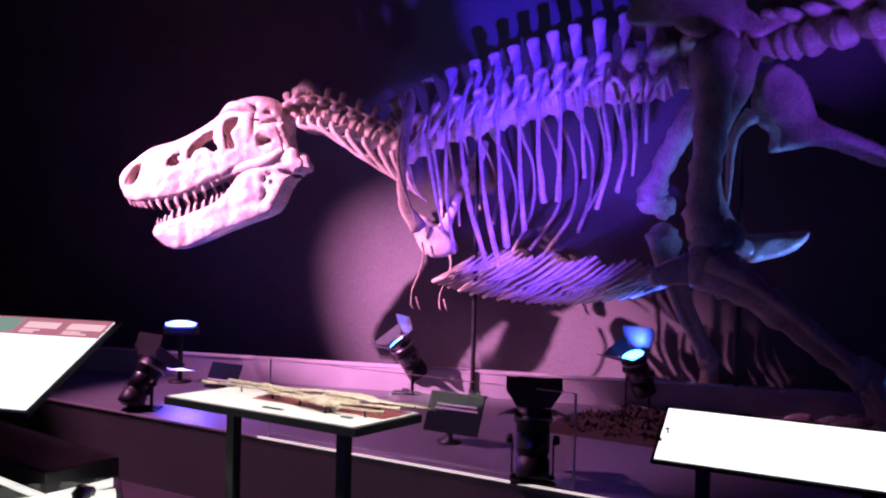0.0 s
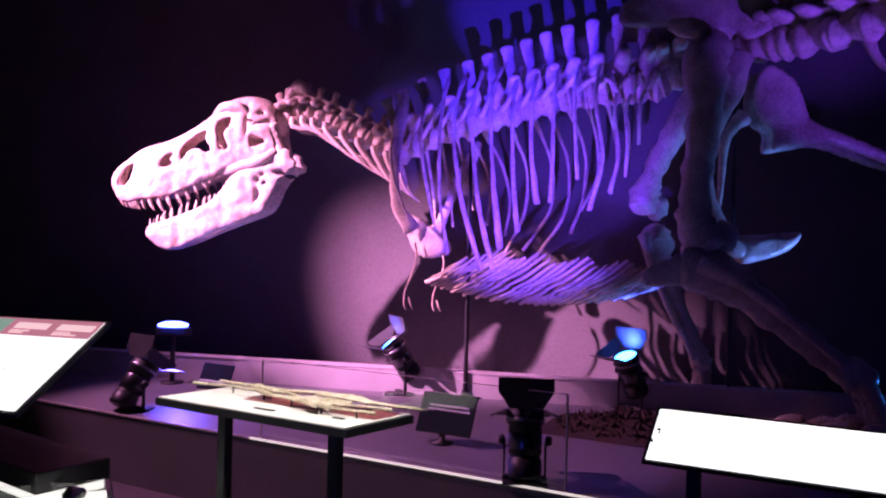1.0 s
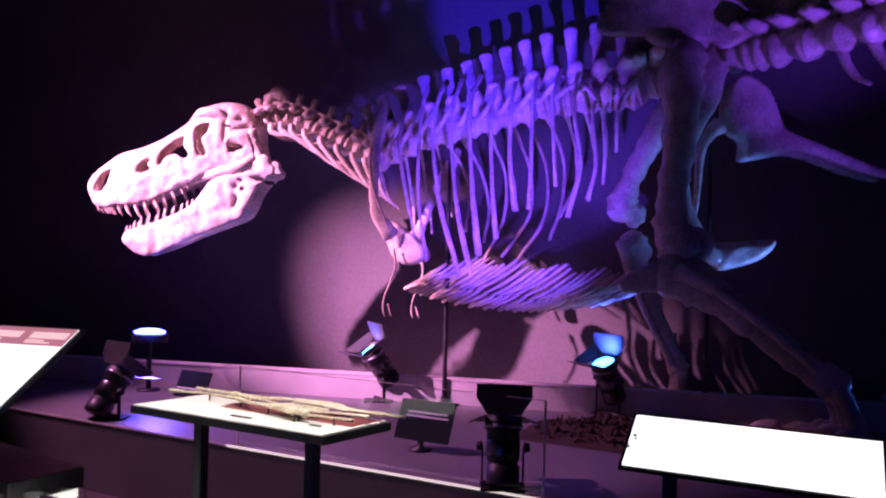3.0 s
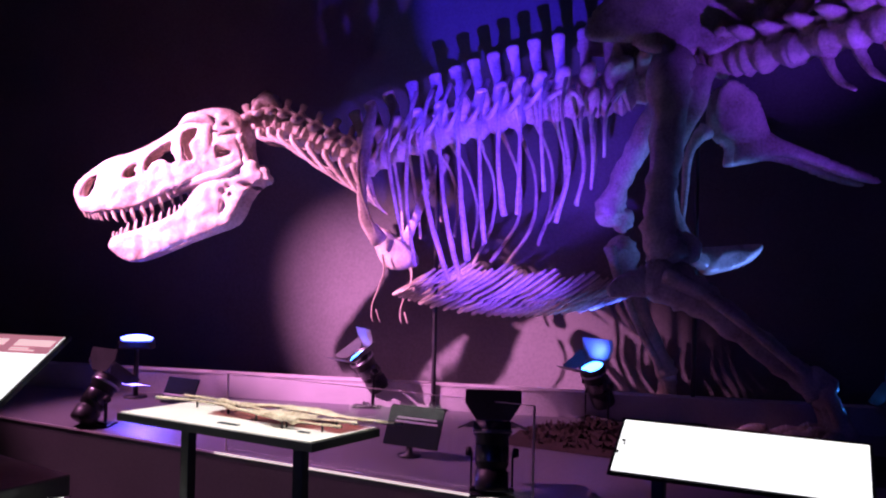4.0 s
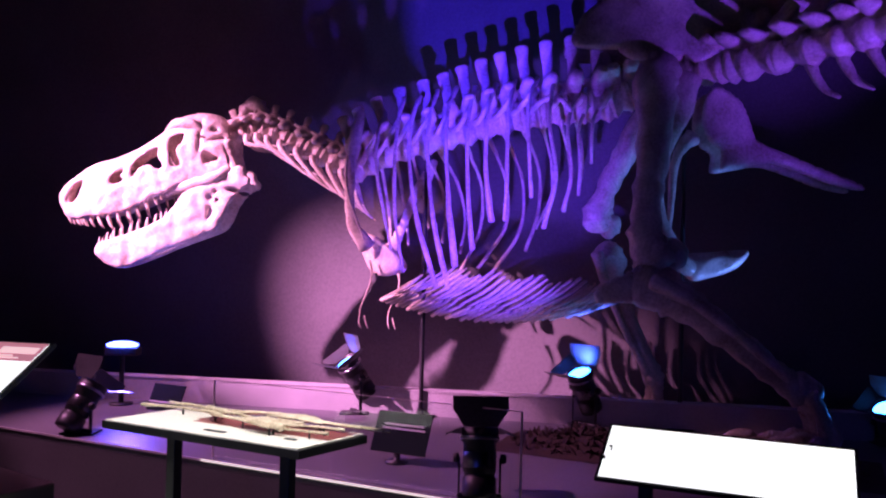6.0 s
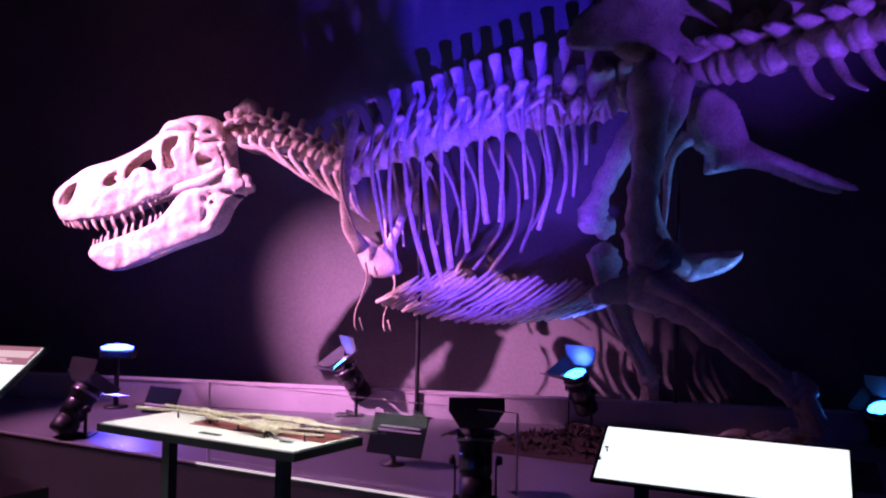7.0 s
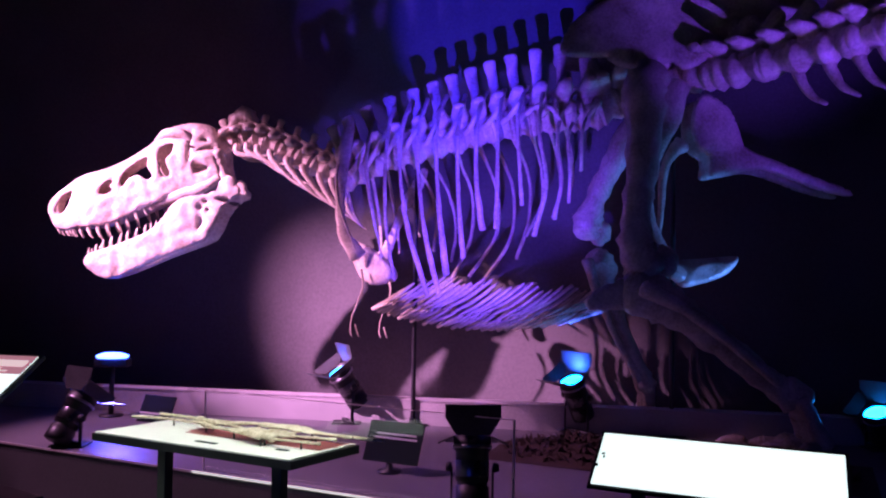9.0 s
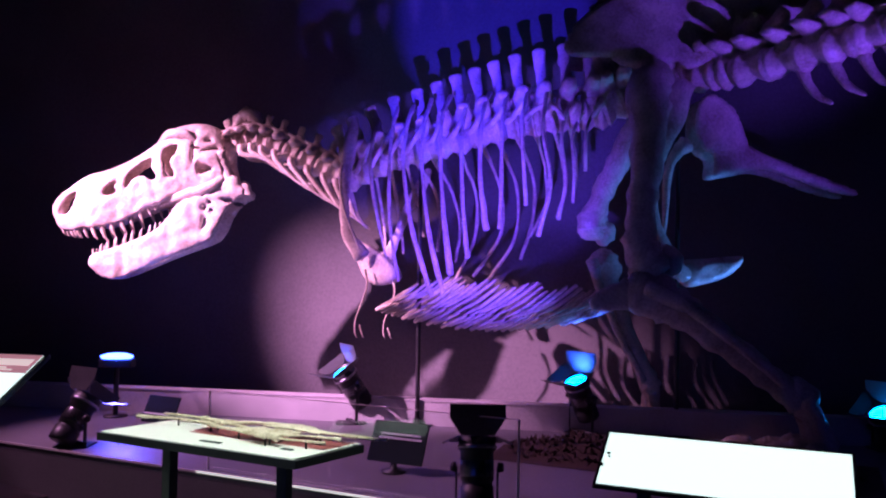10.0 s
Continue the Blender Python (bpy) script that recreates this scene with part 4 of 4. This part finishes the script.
def cast_bones():
    """Two small arms laid out on pins."""
    arm = thing("arm_bone_cast", tuple(on_table(0.5, 0.5)), "tan cast of long arm bones on small pins", "fossil cast")
    rods = [((-0.04, 0.6, 0.05), (0.16, 0.64, 0.06), (0.36, 0.62, 0.06), 0.013), ((0.0, 0.9, 0.05), (0.18, 0.82, 0.06), (0.36, 0.72, 0.06), 0.012),
            ((0.36, 0.66, 0.06), (0.5, 0.6, 0.075), (0.72, 0.42, 0.06), 0.017), ((0.36, 0.6, 0.055), (0.55, 0.46, 0.06), (0.74, 0.35, 0.055), 0.014),
            ((0.72, 0.45, 0.06), (0.85, 0.62, 0.055), (0.98, 0.7, 0.05), 0.014), ((0.74, 0.38, 0.055), (0.86, 0.42, 0.05), (0.97, 0.5, 0.045), 0.012),
            ((0.4, 0.8, 0.05), (0.55, 0.85, 0.07), (0.7, 0.9, 0.06), 0.015), ((0.7, 0.9, 0.06), (0.85, 0.85, 0.055), (1.0, 0.88, 0.05), 0.012),
            ((0.3, 0.7, 0.07), (0.36, 0.66, 0.08), (0.42, 0.63, 0.07), 0.024), ((0.66, 0.45, 0.06), (0.73, 0.4, 0.065), (0.79, 0.4, 0.055), 0.026)]
    for a, b, c, r in rods:
        part("arm_bone", tube(bmesh.new(), [on_table(a[0], a[1], a[2] * 0.6), on_table(b[0], b[1], b[2] * 0.6), on_table(c[0], c[1], c[2] * 0.6)], [r * 0.8, r * 0.45, r * 0.72], 14, 9, 0.8, (0, 0, 1), 0.35, a[0] * 9), CAST, arm)
    for a, b, c, r in (((0.42, 0.97, 0.05), (0.6, 1.02, 0.065), (0.8, 1.0, 0.05), 0.016), ((0.8, 1.0, 0.05), (0.93, 0.97, 0.05), (1.08, 1.0, 0.045), 0.012), ((0.06, 1.0, 0.045), (0.22, 0.98, 0.05), (0.42, 0.97, 0.05), 0.011), ((0.82, 0.98, 0.045), (0.95, 1.05, 0.045), (1.1, 1.08, 0.04), 0.01)):
        part("arm_bone", tube(bmesh.new(), [on_table(p[0], p[1] * 0.93, p[2] * 0.6) for p in (a, b, c)], [r * 0.8, r * 0.45, r * 0.72], 14, 9, 0.8, (0, 0, 1), 0.35, a[0] * 5), CAST, arm)
    for a, b, c in (((0.52, 0.52), (0.66, 0.56), (0.78, 0.72)), ((0.56, 0.86), (0.7, 0.9), (0.84, 0.84))):
        part("shoulder_bone", tube(bmesh.new(), [on_table(*a, 0.035), on_table(*b, 0.04), on_table(*c, 0.034)], [0.012, 0.042, 0.02], 16, 12, 0.22, (0, 0, 1), 0.4, a[0]), CAST, arm, "broad flat cast bone")
    for a, b in ((0.15, 0.72), (0.36, 0.64), (0.36, 0.74), (0.56, 0.5), (0.74, 0.36), (0.74, 0.42), (0.9, 0.66), (0.9, 0.45), (0.55, 0.84), (0.82, 0.86)):
        part("pin", tube(bmesh.new(), [on_table(a, b), on_table(a, b, 0.015), on_table(a, b, 0.033)], [0.004, 0.004, 0.004], 4, 8), STEEL, arm, "small steel pin")
    for a, b, w in ((0.48, 0.18, 0.1), (0.83, 0.3, 0.05)):
        part("caption_strip", prism(bmesh.new(), [on_table(a, b), on_table(a + w, b), on_table(a + w, b + 0.05), on_table(a, b + 0.05)], TABLE_Z + 0.002, TABLE_Z + 0.005), LABEL_FACE, arm, smooth=False)


cast_bones()


def label_stand(place, width, height, lean, label, bars):
    p = Vector(place)
    s = thing("label_stand", tuple(p), label, "museum label")
    m = Matrix.Translation(p + Vector((0, 0, 0.06))) @ pose(0, 0, 0, 0, 0, math.degrees(math.atan2(FRONT.y, FRONT.x))) @ pose(0, 0, 0, -lean, 0, 0)
    face = part("plate", box(bmesh.new(), (-width / 2, 0, 0), (width / 2, 0.01, height), m, 0.003), LABEL_FACE, s, "dark printed plate", smooth=False)
    for x, z, w in bars:
        part("text_bar", box(bmesh.new(), (x, -0.0035, z), (x + w, -0.0005, z + 0.011), m), INK, face, smooth=False)
    part("foot", drum(bmesh.new(), [(0.07, 0), (0.07, 0.012), (0.02, 0.018), (0.018, 0.075)], Matrix.Translation(p + Vector((0.0, 0.03, 0)))), BLACK, s)


label_stand((-0.267, 4.639, 0.45), 0.36, 0.24, 25, "dark label plate with two white lines on a round foot", [(-0.12, 0.16, 0.26), (-0.13, 0.136, 0.28)])
label_stand((-2.031, 5.736, 0.45), 0.30, 0.2, 25, "dark label plate with white lines on a round foot", [(-0.14, 0.06, 0.24), (-0.13, 0.04, 0.2)])


def reading_panel(tl, tr, drop, reach, label, bands, posts=(0.18, 0.82)):
    """A slanted backlit reading panel on two posts; bands: pieces of print as fractions of its face."""
    tl, tr = Vector(tl), Vector(tr)
    u = tr - tl
    n = Vector((u.y, -u.x, 0)).normalized()
    v = n * reach + Vector((0, 0, -drop))
    up = u.cross(v).normalized()
    up = up if up.z > 0 else -up
    t = thing("reading_panel", tuple((tl + tr) / 2 + v / 2 - Vector((0, 0, ((tl + v / 2).z)))), label, "information panel")

    def slab(bm, a0, a1, b0, b1, h0, h1):
        c = [tl + u * a + v * b for a, b in ((a0, b0), (a1, b0), (a1, b1), (a0, b1))]
        lo = [bm.verts.new(p + up * h0) for p in c]
        hi = [bm.verts.new(p + up * h1) for p in c]
        bm.faces.new(lo)
        bm.faces.new(hi[::-1])
        for i in range(4):
            bm.faces.new((lo[i], hi[i], hi[(i + 1) % 4], lo[(i + 1) % 4]))
        return bm

    f = 0.013 / u.length
    g = 0.013 / v.length
    part("casing", slab(bmesh.new(), -f, 1 + f, -g, 1 + g, -0.016, -0.001), BLACK, t, "dark panel casing", smooth=False)
    face = part("lit_face", slab(bmesh.new(), 0, 1, 0, 1, -0.0008, 0.002), PANEL_LIGHT, t, "bright backlit white face", smooth=False)
    for a0, a1, b0, b1, mat, h in bands:
        part("print", slab(bmesh.new(), a0, a1, b0, b1, 0.002, h), mat, face, smooth=False)
    for a in posts:
        p = tl + u * a + v * 0.5
        part("post", box(bmesh.new(), (-0.025, -0.025, 0), (0.025, 0.025, p.z - 0.03), Matrix.Translation((p.x, p.y, 0)) @ pose(0, 0, 0, 0, 0, -25), 0.003), BLACK, t, smooth=False)
    return t


reading_panel((0.706, 3.35, 0.95), (1.526, 2.986, 0.95), 0.15, 0.25, "slanted reading panel with a blank glowing white face", [(0.012, 0.028, 0.4, 0.44, LABEL_FACE, 0.004), (0.022, 0.03, 0.46, 0.5, LABEL_FACE, 0.004), (0.0, 0.01, 0.62, 0.68, LABEL_FACE, 0.004)])
L_TR = Vector((-1.29, 2.6, 1.316))
L_U = Vector((1.0, -0.2, 0)).normalized()
reading_panel(L_TR - L_U * 0.95, L_TR, 0.22, 0.385, "slanted backlit reading panel with a red heading band",
              [(0, 1, 0, 0.215, PANEL_RED, 0.003), (0.84, 0.985, 0.055, 0.13, PANEL_PINK, 0.004), (0.84, 0.91, 0.15, 0.165, PANEL_PINK, 0.004), (0.84, 0.94, 0.175, 0.19, PANEL_PINK, 0.004),
               (0.66, 0.8, 0.055, 0.13, PANEL_PINK, 0.004), (0.66, 0.74, 0.15, 0.165, PANEL_PINK, 0.004), (0.66, 0.72, 0.175, 0.19, PANEL_PINK, 0.004), (0.5, 0.63, 0.02, 0.2, PANEL_GREEN, 0.004), (0.8, 0.82, 0.6, 0.615, PANEL_PINK, 0.004)], posts=(0.2, 0.45))


# a blue flood lamp by the wall
def flood_lamp(place):
    p = Vector(place)
    f = thing("flood_lamp", (p.x, p.y, STAGE_Z), "small box flood lamp glowing deep blue near the wall", "floodlight")
    part("housing", box(bmesh.new(), (-0.13, -0.05, -0.07), (0.13, 0.07, -0.005), Matrix.Translation(p), 0.01), BLACK, f, smooth=False)
    part("lens", drum(bmesh.new(), [(0.11, 0), (0.12, 0.015), (0.07, 0.03), (0.01, 0.035)], Matrix.Translation(p) @ Matrix.Diagonal((1.05, 0.8, 1.2, 1))), LENS_BLUE, f, "glowing blue lens")
    part("post", tube(bmesh.new(), [(p.x, p.y, STAGE_Z), (p.x, p.y, p.z - 0.06)], [0.02, 0.02], 4, 10), BLACK, f)
    part("foot", drum(bmesh.new(), [(0.09, 0), (0.09, 0.012), (0.03, 0.016)], Matrix.Translation((p.x, p.y, STAGE_Z))), BLACK, f)


flood_lamp((-2.551, 6.3, 0.905))

# the ceiling spots
def ceiling_spot(eye, aim, label):
    eye = Vector(eye)
    top = thing("ceiling_spot", tuple(eye), label, "spotlight")
    m = look(eye, aim)
    part("can", drum(bmesh.new(), [(0.06, 0.34), (0.09, 0.3), (0.1, 0.02), (0.11, 0.012)], m), BLACK, top)
    part("hanger", tube(bmesh.new(), [m @ Vector((0, 0, 0.2)), (m @ Vector((0, 0, 0.2)) + Vector((0, 0, 0.15))), (*(m @ Vector((0, 0, 0.2))).xy, 6.0)], [0.02] * 3, 6, 8), BLACK, top)


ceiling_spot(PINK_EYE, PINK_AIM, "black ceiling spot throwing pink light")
ceiling_spot(FILL_EYE, FILL_AIM, "unseen black ceiling spot added to brighten the stage floor")
ceiling_spot(CASE_EYE, (-1.0, 3.2, 0.9), "black ceiling spot over the display table")


# brown ground cover heaped on the stage beside the feet
def litter_bed(centre, reach, deep, high, count, seed):
    rng = random.Random(seed)
    bm = bmesh.new()
    c = Vector(centre)
    rows = []
    for i in range(30):
        row = []
        for j in range(16):
            a, b = i / 29 * 2 - 1, j / 15 * 2 - 1
            p = c + FRONT * a * reach + Vector((0.47, 1, 0)).normalized() * b * deep
            edge = max(0.0, 1 - (a * a + b * b) ** 0.5 * (1 + 0.25 * noise.noise(Vector((a * 2, b * 2, seed)))))
            z = STAGE_Z + 0.002 + high * min(1, edge * 1.8) * (0.6 + 0.6 * noise.noise(Vector((a * 5, b * 4, seed))))
            row.append(bm.verts.new((p.x, p.y, max(STAGE_Z + 0.002, z))))
        rows.append(row)
    for a, b in zip(rows, rows[1:]):
        for j in range(15):
            bm.faces.new((a[j], a[j + 1], b[j + 1], b[j]))
    spots = []
    while len(spots) < count:
        a, b = rng.uniform(-1, 1), rng.uniform(-1, 1)
        if a * a + b * b < 0.9:
            k = rows[int((a + 1) / 2 * 29)][int((b + 1) / 2 * 15)].co
            if k.z > STAGE_Z + 0.01:
                spots.append(Vector((k.x + rng.uniform(-0.02, 0.02), k.y + rng.uniform(-0.02, 0.02), k.z)))
    for p in spots:
        d = Vector((rng.uniform(-1, 1), rng.uniform(-1, 1), rng.uniform(0.0, 0.7))).normalized()
        e = d.cross(Vector((0, 0, 1))).normalized()
        l, w = rng.uniform(0.02, 0.06), rng.uniform(0.008, 0.022)
        q = [bm.verts.new(p + v) for v in (-d * l * 0.3, e * w, d * l + Vector((0, 0, 0.012)), -e * w)]
        top = bm.verts.new(p + d * l * 0.4 + Vector((0, 0, 0.012)))
        for i in range(4):
            bm.faces.new((q[i], q[(i + 1) % 4], top))
    return lone("leaf_litter", bm, LITTER, "low heap of brown leaf litter on the stage", "leaf litter", "stuff", True)


litter_bed((1.081, 5.041, 0.45), 0.75, 0.35, 0.15, 900, 3)
litter_bed((1.881, 4.87, 0.45), 0.7, 0.4, 0.1, 700, 5)


# a dark low bench with a lit underside strip, and a small lit case beside it
def low_bench(corner):
    c = Vector(corner)
    b = thing("low_bench", (c.x, c.y, 0), "low dark bench with a lit strip under its top", "bench")
    m = Matrix.Translation((c.x, c.y, 0)) @ pose(0, 0, 0, 0, 0, 58)
    part("top", box(bmesh.new(), (0, 0, c.z), (0.36, 1.3, c.z + 0.1), m, 0.008), BLACK, b, "dark bench top", smooth=False)
    part("light_strip", box(bmesh.new(), (0.02, 0.02, c.z - 0.045), (0.34, 1.28, c.z - 0.001), m), PANEL_STRIP, b, "softly lit pale strip", smooth=False)
    part("plinth", box(bmesh.new(), (0.03, 0.03, 0), (0.33, 1.27, c.z - 0.046), m), STAGE_FACE, b, smooth=False)


low_bench((-1.993, 3.42, 0.452))


def small_case(corner):
    c = Vector(corner)
    k = thing("low_case", (c.x, c.y, 0), "low case with a bright lit white bed under glass", "display case")
    m = Matrix.Translation((c.x, c.y, 0)) @ pose(0, 0, 0, 0, 0, -62)
    part("plinth", box(bmesh.new(), (0, -0.6, 0), (0.8, 0, c.z - 0.011), m), STAGE_FACE, k, smooth=False)
    part("lit_bed", box(bmesh.new(), (0.02, -0.58, c.z - 0.01), (0.78, -0.02, c.z), m), PANEL_STRIP, k, "lit white bed", smooth=False)
    for lo, hi in (((0, -0.006, c.z), (0.8, 0, c.z + 0.05)), ((0, -0.6, c.z), (0.006, -0.007, c.z + 0.05))):
        pane = part("pane", box(bmesh.new(), lo, hi, m), GLASS, k, smooth=False)
        pane.visible_shadow = False
    part("specimen", tube(bmesh.new(), [m @ Vector((0.1, -0.12, c.z + 0.02)), m @ Vector((0.16, -0.16, c.z + 0.035)), m @ Vector((0.24, -0.18, c.z + 0.02))], [0.02, 0.035, 0.015], 12, 10, 1.0, (0, 0, 1), 0.5), STEEL, k, "small dark specimen")


small_case((-1.739, 3.6, 0.444))
